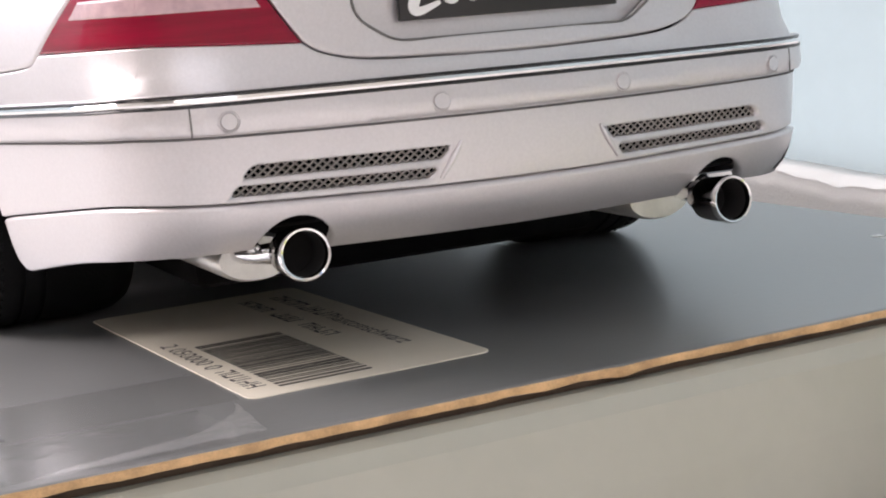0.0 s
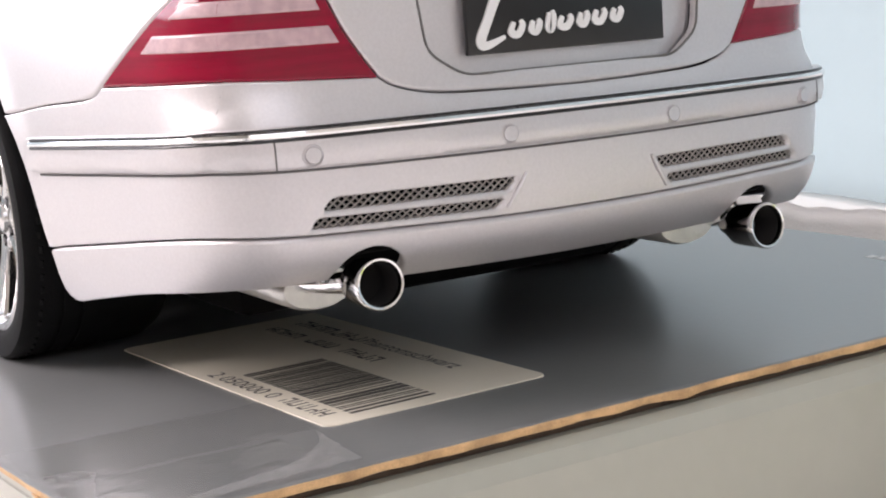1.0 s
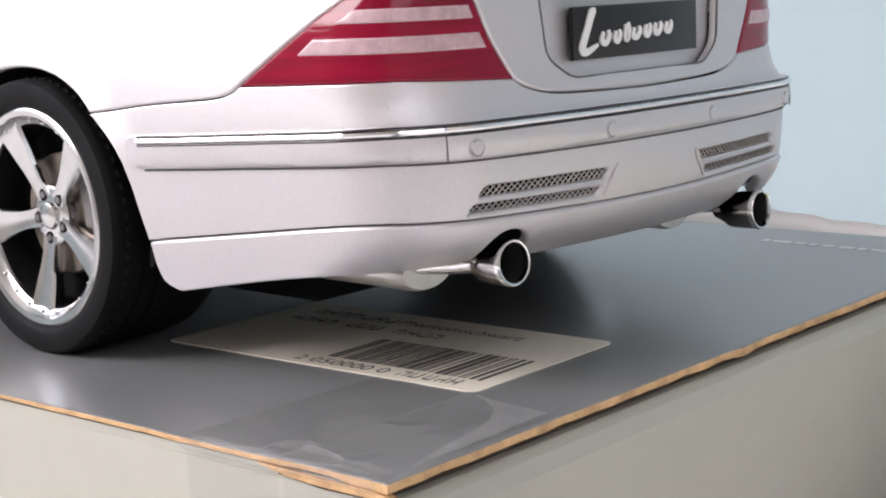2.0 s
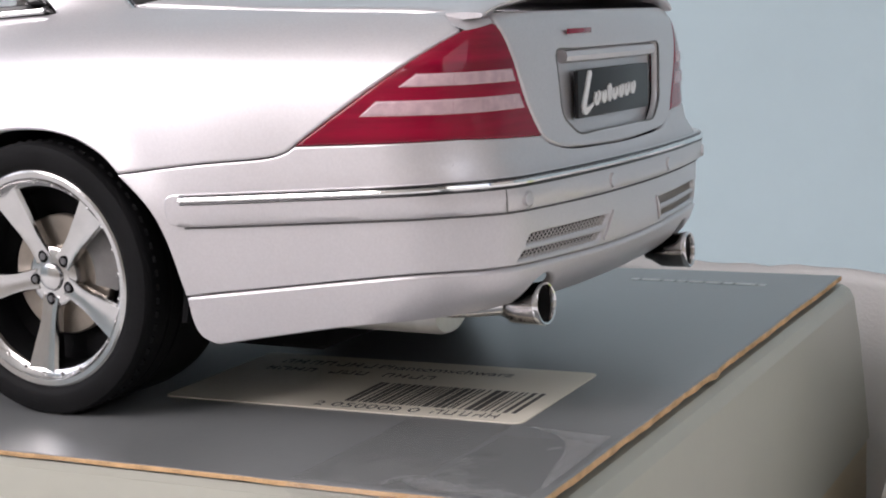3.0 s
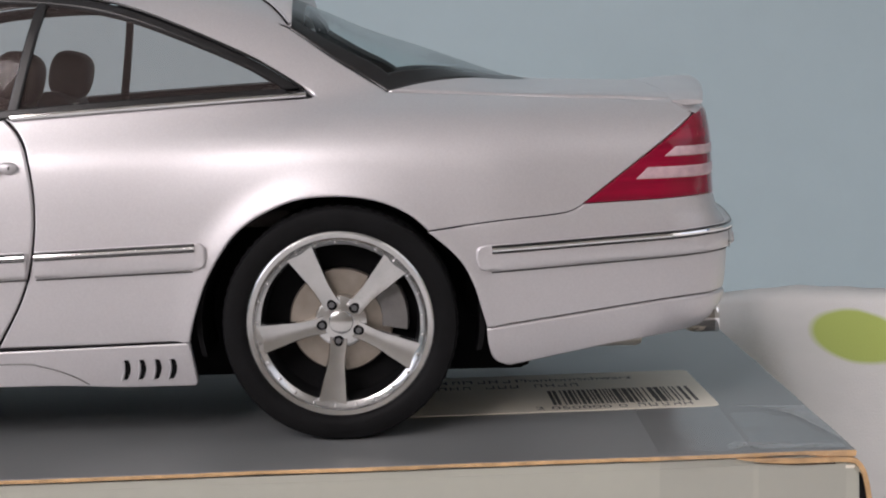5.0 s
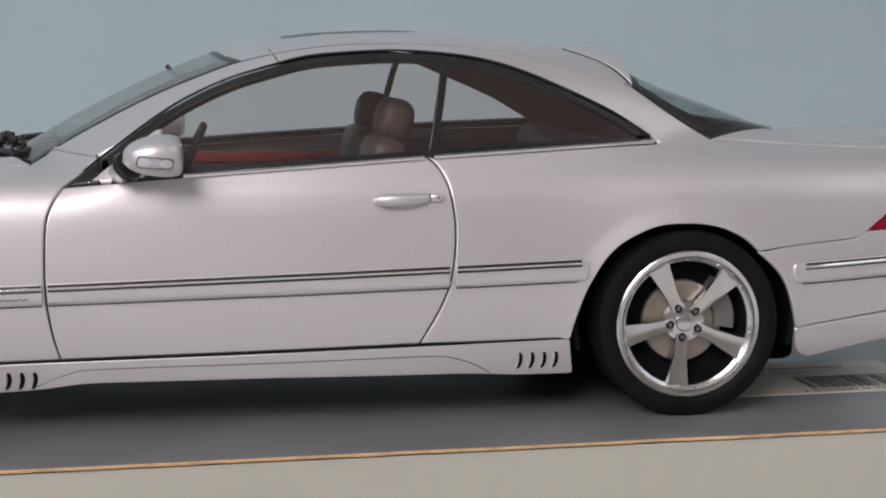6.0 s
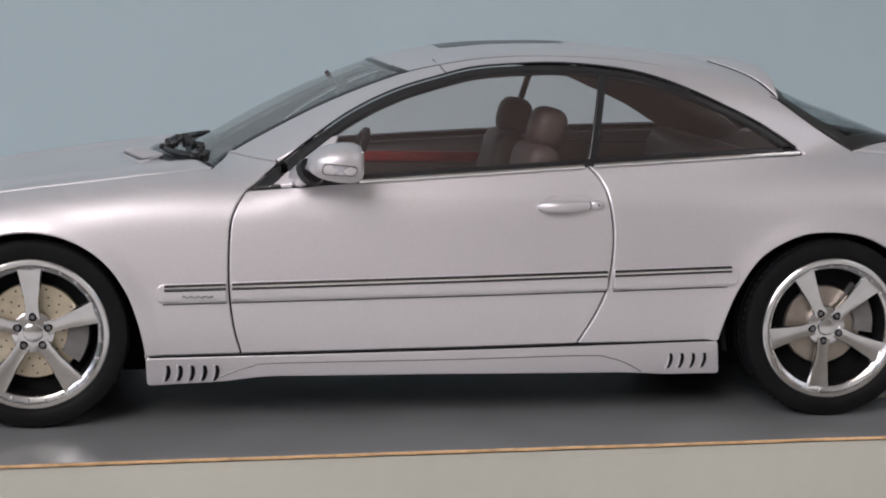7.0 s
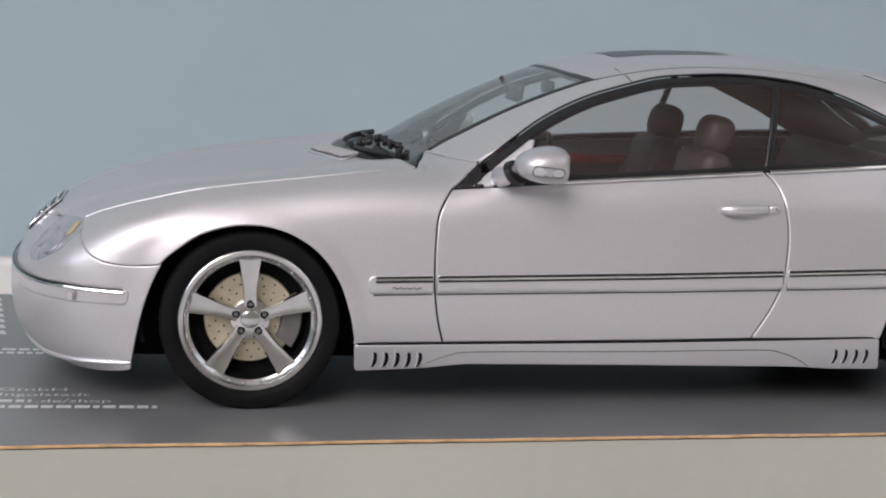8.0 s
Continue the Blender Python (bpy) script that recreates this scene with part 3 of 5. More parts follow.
    for off, z in ((0.5, 0.0), (0.12, -0.12), (0.0, -0.35), (0.1, -1.0), (0.5, -1.15)):
        rows.append([bm.verts.new((*(p + (mid - p).normalized() * (off - bump(p))), z1 + z * (1.0 if p.x > 152 else 0.62) * (1 + 0.16 * noise.noise((p.x * 0.25, p.y * 0.25, 8)) + 0.8 * bump(p)))) for p in loop])
    faces_top = bm.faces.new(rows[0])
    for k, (a, b) in enumerate(zip(rows, rows[1:])):
        for i in range(len(a)):
            f = bm.faces.new((a[i], b[i], b[(i + 1) % len(a)], a[(i + 1) % len(a)]))
            f.material_index = 1 if k else 0
    bm.faces.new(rows[-1][::-1])
    bmesh.ops.recalc_face_normals(bm, faces=bm.faces)
    part("lid", bm, [BOXTOP, CARD], top, "dark grey lid sheet with a torn brown board edge", smooth=False)
    return top


box_thing()


def lettering(name, words, start, end, high, material, parent):
    """A line of flat letters on a level surface, from start to end, with the given capital height (millimetres)."""
    c = bpy.data.curves.new(name, "FONT")
    c.body, c.size, c.resolution_u, c.fill_mode = words, 1.0, 3, "BOTH"
    tmp = new(name, c)
    me = bpy.data.meshes.new_from_object(tmp.evaluated_get(bpy.context.evaluated_depsgraph_get()))
    bpy.data.objects.remove(tmp)
    v = np.empty(len(me.vertices) * 3)
    me.vertices.foreach_get("co", v)
    v = v.reshape(-1, 3)
    a, b = Vector(start), Vector(end)
    d = (b - a).normalized()
    n = Vector((-d.y, d.x, 0))
    sx = (b - a).length / (v[:, 0].max() - v[:, 0].min())
    sy = high / 0.72
    for p, q in zip(me.vertices, v):
        p.co = (a + d * float((q[0] - v[:, 0].min()) * sx) + n * float(q[1] * sy)) * MM
    me.materials.append(material)
    ob = new(name, me)
    ob.parent = parent
    return ob


def label_thing():
    """The cream address label on the lid: paper, a bar code and print."""
    ob = thing("paper_label", "cream paper label with a black bar code on the box lid", "label", at=(0, 0, 0.0))
    a, b, d = Vector((142.1, -33.0)), Vector((140.9, -4.2)), Vector((88.6, -36.2))
    u, v = (d - a), (b - a)          # along the label, across it

    def at(s, t):
        return a + u * s + v * t
    lp = rounded([tuple(at(0, 0)), tuple(at(0, 1)), tuple(at(1, 1)), tuple(at(1, 0))], 1.6)
    part("paper", prism(lp, 0.12, "xy", 0.0), LABEL, ob, smooth=False)
    rnd = random.Random(5)

    def mark(name, s0, s1, t0, t1):
        q = [tuple(at(*c)) for c in ((s0, t0), (s1, t0), (s1, t1), (s0, t1))]
        part(name, prism(q, 0.03, "xy", 0.12), INK, ob, smooth=False)
    s = 0.05
    while s < 0.51:
        w = rnd.choice([0.005, 0.006, 0.011, 0.016])
        mark("bar", s, s + w, 0.155, 0.53)
        s += w + rnd.choice([0.005, 0.007, 0.012])

    def words(text, s0, s1, t, high):
        p, q = at(s0, t), at(s1, t)
        lettering("letters", text, (p.x, p.y, 0.15), (q.x, q.y, 0.15), high, INK, ob)

    words("2 050000 0", 0.575, 0.285, 0.045, 2.2)
    words("Phantomschwarz", 0.60, 0.205, 0.80, 2.5)
    # print past reading: short strokes of uneven length
    for t, h, s0, s1, n in ((0.05, 0.075, 0.08, 0.265, 5), (0.645, 0.075, 0.40, 0.92, 13), (0.80, 0.085, 0.62, 0.92, 7)):
        for i in range(n):
            if n > 7 and i in (4, 8):
                continue
            a0 = s0 + (s1 - s0) * i / n
            w = (s1 - s0) / n * rnd.uniform(0.6, 0.8)
            mark("print_bar", a0, a0 + w * 0.16, t, t + h)
            lo = rnd.choice([0.0, 0.4, 0.8])
            mark("print_bar", a0 + w * 0.16, a0 + w * 0.9, t + h * lo, t + h * (lo + 0.16))
            mark("print_bar", a0 + w * 0.78, a0 + w * 0.92, t, t + h * rnd.choice([0.5, 1.0]))
    return ob


label_thing()

# ---------------- the model car ----------------
car = thing("model_car", "silver die-cast model coupe with chrome strips on a box", "model car")

SILL = lambda x: 14.95 + 0.0193 * x
GAP = 0.22
arch_f = spline([(-58.6, 13.4), (-60.0, 20.3), (-62.6, 27.3), (-67.3, 33.2), (-74.2, 37.0), (-82.0, 37.9), (-89.9, 36.0), (-95.5, 32.2), (-98.0, 30.0)])
arch_r = spline([(94.0, 32.4), (91.0, 35.0), (86.0, 37.2), (79.5, 38.0), (72.5, 37.2), (65.0, 33.2), (60.2, 26.6), (57.6, 20.0), (56.5, 15.5)])
fend_gap = spline([(-98.2, 29.6), (-104.0, 29.2), (-109.2, 29.7), (-112.4, 31.2), (-114.1, 33.4), (-114.4, 35.2)])
hood_line = project("top", spline([(-114.2, -36.5), (-97.0, -41.0), (-74.0, -42.2), (-56.0, -41.5), (-46.0, -39.6)]))[0][:, [0, 2]]
door_f = spline([(-39.2, 46.4), (-41.3, 43.0), (-42.5, 38.5), (-42.7, 28.0), (-41.8, 20.0), (-40.3, 14.15)])
door_r = spline([(28.6, 51.2), (31.0, 48.6), (32.5, 45.0), (33.5, 37.9), (32.9, 29.7), (30.8, 23.0), (26.6, 15.5)])
belt = spline([(-38.4, 46.3), (-17.2, 47.9), (29.5, 51.1), (60, 52.8), (75.4, 53.4)])
win_out = spline([(76.2, 53.5), (70.0, 57.6), (64.0, 60.9), (51.0, 66.6), (42, 69.4), (33.3, 70.7), (24, 71.2), (15.9, 70.9), (7, 70.1), (-0.1, 68.4), (-9.6, 65.4), (-19.0, 60.8), (-28, 54.6), (-38.4, 46.6)])
rail = spline([(-45.6, 50.0), (-36, 55.6), (-25, 61.4), (-14, 66.2), (-4, 69.6), (10, 72.1), (26, 72.7), (42, 71.8), (56, 69.4), (66, 66.9), (72, 64.7)])
c_edge = spline([(72, 64.7), (80, 59.0), (88, 54.0)])
deck = spline([(88, 54.0), (100, 53.4), (114.5, 52.6), (127, 52.0), (134.0, 51.4)])
lamp_top = spline([(134.0, 51.4), (137.4, 49.3)])
lamp_edge = spline([(137.4, 49.3), (128, 42.6), (118.6, 35.9)])
bump_gap = spline([(118.6, 35.9), (117.0, 34.9), (114.0, 34.3), (104.5, 33.6), (94.0, 32.4)])


def chain(*runs):
    out = [tuple(p) for r in runs for p in np.atleast_2d(np.asarray(r, float))]
    keep = [out[0]]
    for p in out[1:]:
        if math.hypot(p[0] - keep[-1][0], p[1] - keep[-1][1]) > 0.05:
            keep.append(p)
    if math.hypot(keep[0][0] - keep[-1][0], keep[0][1] - keep[-1][1]) < 0.05:
        keep.pop()
    return np.array(keep)


def shrink(lp, d):
    """The outline drawn in by d, to leave a panel gap."""
    lp = np.asarray(lp, float)
    a2 = np.sum(lp[:, 0] * np.roll(lp[:, 1], -1) - np.roll(lp[:, 0], -1) * lp[:, 1])
    s = 1 if a2 > 0 else -1
    e = np.roll(lp, -1, 0) - lp
    e /= np.linalg.norm(e, axis=1)[:, None] + 1e-9
    n = s * np.stack([-e[:, 1], e[:, 0]], 1)
    m = n + np.roll(n, 1, 0)
    m /= np.maximum(np.sum(m * n, 1), 0.35)[:, None] + 1e-9
    return lp + m * d


def both(name, p, material, label=""):
    skin(name, p, material, car, label)
    skin(name, mirrored(p), material, car, label)


def flare(arch, amount=0.5, reach=4.2):
    """The soft swell along a wheel arch."""
    line = resample(np.asarray(arch, float), 0.8)

    def shift(q):
        d = np.min(np.linalg.norm(q[:, None, [0, 2]] - line[None], axis=2), axis=1)
        return amount * np.clip(1 - d / reach, 0, 1) ** 2 * (3 - 2 * np.clip(1 - d / reach, 0, 1))
    return shift


fender = chain(arch_f, fend_gap, hood_line, [(-42.0, 51.9)], [(-33.0, 51.2)], [(-38.4, 46.9)], door_f, [(-58.6, SILL(-58))])
both("front_fender", patch("left", [shrink(fender, 0.16)], step=1.4, shift=flare(arch_f), weld=lambda p, q: ((p[:, 1] > 50.6) & (p[:, 0] > -46)) | ((np.abs(p[:, 1] - np.interp(p[:, 0], hood_line[:, 0], hood_line[:, 1])) < 0.5) & (p[:, 0] > -114.1) & (p[:, 0] < -46.5))), PAINT)
door = chain(door_f[::-1], belt[belt[:, 0] < 28.5], door_r)
both("door", patch("left", [shrink(door, GAP)]), PAINT)
quarter = chain(door_r[::-1], belt[belt[:, 0] > 29], win_out[win_out[:, 0] > -31.5], [(-33.1, 51.3)], [(-42.0, 52.0)], rail[2:], c_edge, deck, lamp_top, lamp_edge, bump_gap, arch_r)
both("rear_quarter", patch("left", [shrink(quarter, GAP)], step=1.6, shift=flare(arch_r), weld=lambda p, q: ((p[:, 1] > 53.8) & (p[:, 0] < 71)) | ((p[:, 1] > 50.8) & (p[:, 0] < -33))), PAINT)

# the foot of each windscreen pillar, under the joint
both("pillar_foot", patch("left", [[(-44.5, 50.0), (-42.2, 52.3), (-34.5, 52.6), (-33.6, 50.9), (-36.0, 49.5), (-42, 49.5)]], off=-0.2, rim=0), PAINT)

# windows
both("trim_corner", patch("left", [[(-38.2, 46.55), (-32.6, 47.0), (-32.9, 50.9)]], off=-0.12, step=1.2), TRIM)
belt_w, out_w = belt[belt[:, 0] > -32.8], win_out[win_out[:, 0] > -32.8]
frame_in = shrink(chain(belt_w, out_w), 1.5)
both("window_trim", patch("left", [shrink(chain(belt_w, out_w), 0.1), frame_in], off=-0.15, step=1.6), TRIM)
both("side_glass", patch("left", [shrink(frame_in, -0.3)], off=-0.9, rim=0, step=2.5), GLASS)


def plan(line):
    """A side-view line carried into the plan: x and y on the body's left side."""
    q, _ = project("left", line)
    return q[:, [0, 1]]


def flip(p):
    return np.asarray(p) * np.array([1, -1])


rail_p, c_p, deck_p, hood_p = plan(rail), plan(c_edge), plan(deck), plan(hood_line)
k = int(np.argmin(np.abs(rail[:, 0] + 5)))
ys = rail_p[k, 1]
ws_top = spline([tuple(rail_p[k]), (-9.0, ys * 0.6), (-10.6, 0), (-9.0, -ys * 0.6), (rail_p[k, 0], -ys)])
yb = rail_p[0, 1]
ws_low = spline([tuple(rail_p[0]), (-52.5, yb * 0.62), (-55.5, 0), (-52.5, -yb * 0.62), (rail_p[0, 0], -yb)])
glass_p = chain(rail_p[:k + 1], ws_top, flip(rail_p[:k + 1])[::-1], ws_low[::-1])
skin("windscreen", patch("top", [shrink(glass_p, 1.2)], off=-0.3, rim=0), SCREEN, car)
skin("windscreen_trim", patch("top", [shrink(glass_p, 0.1), shrink(glass_p, 1.6)], off=-0.1, step=1.5), TRIM, car)
ye = rail_p[-1, 1]
rg_top = spline([tuple(rail_p[-1]), (71.0, ye * 0.5), (70.6, 0), (71.0, -ye * 0.5), (rail_p[-1, 0], -ye)])
roof_p = chain(rail_p[k:], rg_top, flip(rail_p[k:])[::-1], ws_top[::-1])
sun_p = rounded([(3, -13.5), (31, -14), (31, 14), (3, 13.5)], 3)
skin("roof", patch("top", [shrink(roof_p, -0.3), sun_p], off=-0.03, weld=lambda p, q: np.abs(p[:, 1]) > 20), PAINT, car)
skin("sunroof", patch("top", [shrink(sun_p, 0.3)], off=-0.05), TRIM, car, "dark glass sunroof")
yr = c_p[-1, 1]
rg_low = spline([tuple(c_p[-1]), (103, yr * 0.72), (110.8, yr * 0.3), (112.2, 0), (110.8, -yr * 0.3), (103, -yr * 0.72), (c_p[-1, 0], -yr)])
rear_glass = chain(c_p, rg_low, flip(c_p)[::-1], rg_top[::-1])
skin("rear_window", patch("top", [shrink(rear_glass, 1.8)], off=-0.3, rim=0), REARGLASS, car)
skin("rear_window_trim", patch("top", [shrink(rear_glass, 0.1), shrink(rear_glass, 2.7)], off=-0.1, step=1.5), TRIM, car)

# bonnet
nose_y = hood_p[0, 1]
hood_front = spline([tuple(hood_p[0]), (-119.5, nose_y * 0.7), (-123.5, nose_y * 0.35), (-124.2, 0), (-123.5, -nose_y * 0.35), (-119.5, -nose_y * 0.7), (hood_p[0, 0], -nose_y)])
cowl = spline([tuple(hood_p[-1]), (-56.5, yb * 0.62), (-60, 0), (-56.5, -yb * 0.62), (hood_p[-1, 0], -hood_p[-1, 1])])
hood = chain(hood_p, cowl, flip(hood_p)[::-1], hood_front[::-1])
skin("bonnet", patch("top", [shrink(hood, 0.02)], shape=bonnet_body, step=1.4, lip=0.06), PAINT, car)

# tail: bumper, skirt, lamps, boot lid
XW = 137.4
zline = np.linspace(14.7, 49.3, 30)


def side_to_rear(zs):
    q, _ = project("left", np.stack([np.full(len(zs), XW), zs], 1))
    return q[:, [1, 2]]


skirt_s = spline([(102.9, 17.0), (116.4, 18.5), (131.0, 20.1), (XW, 20.4)])
yw = lambda z: side_to_rear(np.array([z]))[0, 0]
skirt_r = spline([(yw(20.4), 20.4), (-33.8, 20.2), (-12, 19.6), (0, 19.5)])
arch_b = spline([(94.0, 32.4), (98.4, 28.4), (100.9, 24.0), (102.9, 17.0)])
upper_s = chain(arch_b, skirt_s, [(XW, 20.8)], [(XW, 28.0)], [(XW, 35.8)], [(XW, 36.2)], [(118.8, 35.8)], bump_gap)
low_edge = spline([(XW, 14.8), (125, 13.6), (114.4, 12.0), (106.2, 10.6)])
lower_s = chain(skirt_s[::-1], spline([(102.9, 17.0), (103.1, 14.0), (104.0, 11.7), (106.2, 10.6)]), low_edge[::-1])
weld_s = lambda p, q: p[:, 0] > XW - 0.05
lamp_low = np.array([(yw(36.2), 36.2), (-24.1, 35.5)])
boot_low = spline([(-24.1, 35.5), (-22.0, 34.3), (-17.5, 33.4), (-8, 33.1), (0, 33.0)])
slot_up = rounded([(-32.0, 22.5), (-30.9, 23.9), (-9.3, 23.7), (-10.5, 22.3)], [0.4, 0.9, 0.3, 0.4])
slot_dn = rounded([(-33.4, 20.7), (-32.4, 21.9), (-10.9, 21.5), (-11.9, 20.3)], [0.3, 0.4, 0.4, 0.3])
half_up = chain([(yw(z), z) for z in (20.4, 20.8, *np.linspace(21.2, 35.4, 37), 35.8, 36.2)], lamp_low, boot_low)
up_loop = chain(half_up, flip2 := np.asarray(half_up)[::-1] * np.array([-1, 1]), (skirt_r * np.array([-1, 1])), skirt_r[::-1])
slots = [slot_up, slot_dn, slot_up * np.array([-1, 1]), slot_dn * np.array([-1, 1])]
ZG = np.linspace(13, 51, 60)
YG = np.abs(side_to_rear(ZG)[:, 0])
weld_r = lambda p, q: np.abs(np.abs(p[:, 0]) - np.interp(p[:, 1], ZG, YG)) < 0.12
shape_up = lambda lp: shrink(lp, 0.0)
side_up = patch("left", [upper_s], weld=weld_s, lip=0.35, step=1.5, shift=flare(arch_b))
rear_up = patch("rear", [up_loop, *slots], weld=weld_r, lip=0.35)
skin("rear_bumper", joined([side_up, mirrored(side_up), rear_up]), PAINT, car, "silver rear bumper with two slotted vents")
exh_y, exh_r = 26.3, 4.3
notch = [(-exh_y + exh_r * math.cos(a), 14.0 + exh_r * math.sin(a)) for a in np.linspace(math.pi * 0.92, 0.05, 14)]
low_r = chain([(yw(14.8), 14.8)], notch, spline([(-exh_y + exh_r, 14.2), (-10, 14.0), (0, 13.9)]))
down_loop = chain(low_r, (low_r * np.array([-1, 1]))[::-1], (skirt_r * np.array([-1, 1])), skirt_r[::-1], [(yw(z), z) for z in np.linspace(20.4, 14.8, 15)])
drop = np.array([0, -0.28])
side_dn = patch("left", [np.where(np.isin(np.arange(len(lower_s)), np.arange(len(skirt_s)))[:, None], lower_s + drop, lower_s)], weld=weld_s, off=0.4, lip=0.35)
down_loop = np.where((down_loop[:, 1] > 19.3)[:, None], down_loop + drop, down_loop)
rear_dn = patch("rear", [down_loop], weld=weld_r, off=0.4, lip=0.35)
skin("rear_skirt", joined([side_dn, mirrored(side_dn), rear_dn]), PAINT, car, "silver rear skirt with exhaust cutouts")

boot_side = spline([(-31.2, 49.8), (-29.8, 46.0), (-27.4, 40.5), (-24.1, 35.5)])
lamp_s = chain(lamp_edge[::-1], [(XW, 49.3)], [(XW, 36.2)], [(119.0, 35.95)])
lamp_r = chain([(yw(z), z) for z in np.linspace(36.2, 49.3, 34)], [(-31.6, 50.0)], boot_side, lamp_low[::-1])
for s in (1, -1):
    a = patch("left", [lamp_s], weld=weld_s, step=1.6)
    b = patch("rear", [lamp_r], weld=weld_r, step=1.6)
    bands = []
    for z0, z1, xa in ((42.7, 44.2, 131.5), (39.3, 41.1, 126.8)):
        bands.append(patch("left", [[(xa, z0), (xa + 2.0, z1), (XW, z1), (XW, z0)]], off=0.12, lip=0.08, rim=0.2, weld=weld_s, step=1.2))
        yi = lambda z: np.interp(z, boot_side[::-1, 1], boot_side[::-1, 0]) - 1.2
        bands.append(patch("rear", [[(yw(z0), z0), (yw(z1), z1), (yi(z1), z1), (yi(z0), z0)]], off=0.12, lip=0.08, rim=0.2, weld=weld_r, step=1.2))
    lamp_p, band_p = joined([a, b]), joined(bands)
    if s < 0:
        lamp_p, band_p = mirrored(lamp_p), mirrored(band_p)
    tl = skin("tail_lamp", lamp_p, RED, car, "dark red ribbed tail lamp lens")
    skin("lamp_band", band_p, PINK, tl, "pale clear bands across the red lens")

xt = 138.6
boot_top = chain(deck_p, [(xt, deck_p[-1, 1] + 2.0)], [(xt, -deck_p[-1, 1] - 2.0)], flip(deck_p)[::-1], rg_low[::-1])
bt = patch("top", [shrink(boot_top, 0.15)], weld=lambda p, q: p[:, 0] > xt - 0.8)
tq, _ = project("top", np.array([(xt - 0.15, 0.0)]))
half_b = chain([(-31.0, 51.6)], boot_side, boot_low)
rec = rounded([(-19.3, 46.2), (19.3, 46.2), (18.2, 37.5), (14.2, 34.9), (-14.2, 34.9), (-18.2, 37.5)], 1.5)
boot_r = chain(half_b, (half_b * np.array([-1, 1]))[::-1])
br = patch("rear", [shrink(boot_r, 0.26), rec], weld=lambda p, q: p[:, 1] > 51.4)
ear = patch("rear", [[(yw(49.3), 49.2), (-31.5, 49.9), (-30.8, 51.7), (-37.0, 51.3)]], off=-0.15, rim=0)
boot = skin("boot_lid", joined([bt, br, ear, mirrored(ear)]), PAINT, car, "silver boot lid with a recessed plate panel")
skin("plate_recess", patch("rear", [shrink(rec, -0.2)], off=-1.6, rim=0), PAINT, boot)

# ---------------- sills, mouldings and trim ----------------
sill = chain(rounded([(-58.4, 7.9), (-58.6, SILL(-58) - 0.25), (56.3, SILL(56) - 0.25), (57.3, 8.7), (45.5, 8.8), (37.0, 9.4), (0.0, 9.8), (-36.0, 9.7), (-44.0, 8.6)], [0.8, 0.5, 0.5, 0.8, 2, 3, 5, 3, 2]))
both("side_skirt", patch("left", [sill], off=0.5, lip=0.3, rim=1.5), PAINT, "silver side skirt with dark louvres")


def on_side(pts, off=0.0, view="left"):
    q, n = project(view, np.asarray(pts, float))
    return q + n * off


def bar(name, pts3, r, material, label="", flat=1.0, n=8, mirror=True):
    part(name, tube([tuple(p) for p in pts3], r, n, flat=flat), material, car, label)
    if mirror:
        part(name, tube([(p[0], -p[1], p[2]) for p in pts3], r, n, flat=flat), material, car, label)


bar("sill_gap", on_side([(x, SILL(x) - 0.05) for x in np.linspace(-58, 56, 60)], 0.16), 0.2, UNDER)
bar("pillar_joint", on_side([(-42.0, 51.9), (-38, 51.6), (-33.4, 51.3)], 0.05), 0.32, PAINT)
# a pressed line along each skirt, and the louvres
line = spline([(-45.0, 9.3), (-42.0, 10.6), (-38.5, 11.8), (-33.0, 12.5), (0, 12.9), (28.0, 13.3), (33.5, 12.7), (37.5, 11.3), (40.4, 9.6)], 8)
bar("skirt_line", on_side(line, 0.5), 0.12, CALIPER)
for x0, cnt, gap in ((-54.6, 5, 2.35), (46.2, 4, 2.4)):
    for i in range(cnt):
        x = x0 + gap * i
        zc = 10.6 if x < 0 else 11.8
        ts = np.linspace(-1, 1, 7)
        back = [(x - 0.35 + 0.2 * t + 0.28 * (1 - t * t), zc + 1.6 * t) for t in ts]
        slot = np.array(back + [(px + 0.85 - 0.2 * t * t, pz) for (px, pz), t in zip(back[::-1], ts[::-1])])
        both("louvre", patch("left", [slot], off=0.56, lip=0.0, rim=0, step=0.8), UNDER)
        edge = on_side([(px - 0.15, pz) for px, pz in back], 0.66)
        bar("louvre_lip", edge, 0.2, PAINT)

# rub strips: body-coloured mouldings with a chrome bead between two shadow lines, built as black bars
chrome_z = lambda x: 29.18 + 0.0282 * x if x < 80 else 29.3 + (x - 102) * 0.036
low_z = lambda x: 25.75 + 0.0245 * x if x < 80 else 25.8 + (x - 102) * 0.04
def round_low(q):
    """Rounds a moulding towards its lower edge."""
    lz = np.array([low_z(x) for x in q[:, 0]])
    return -0.7 * np.clip((lz + 0.75 - q[:, 2]) / 0.75, 0, 1) ** 2


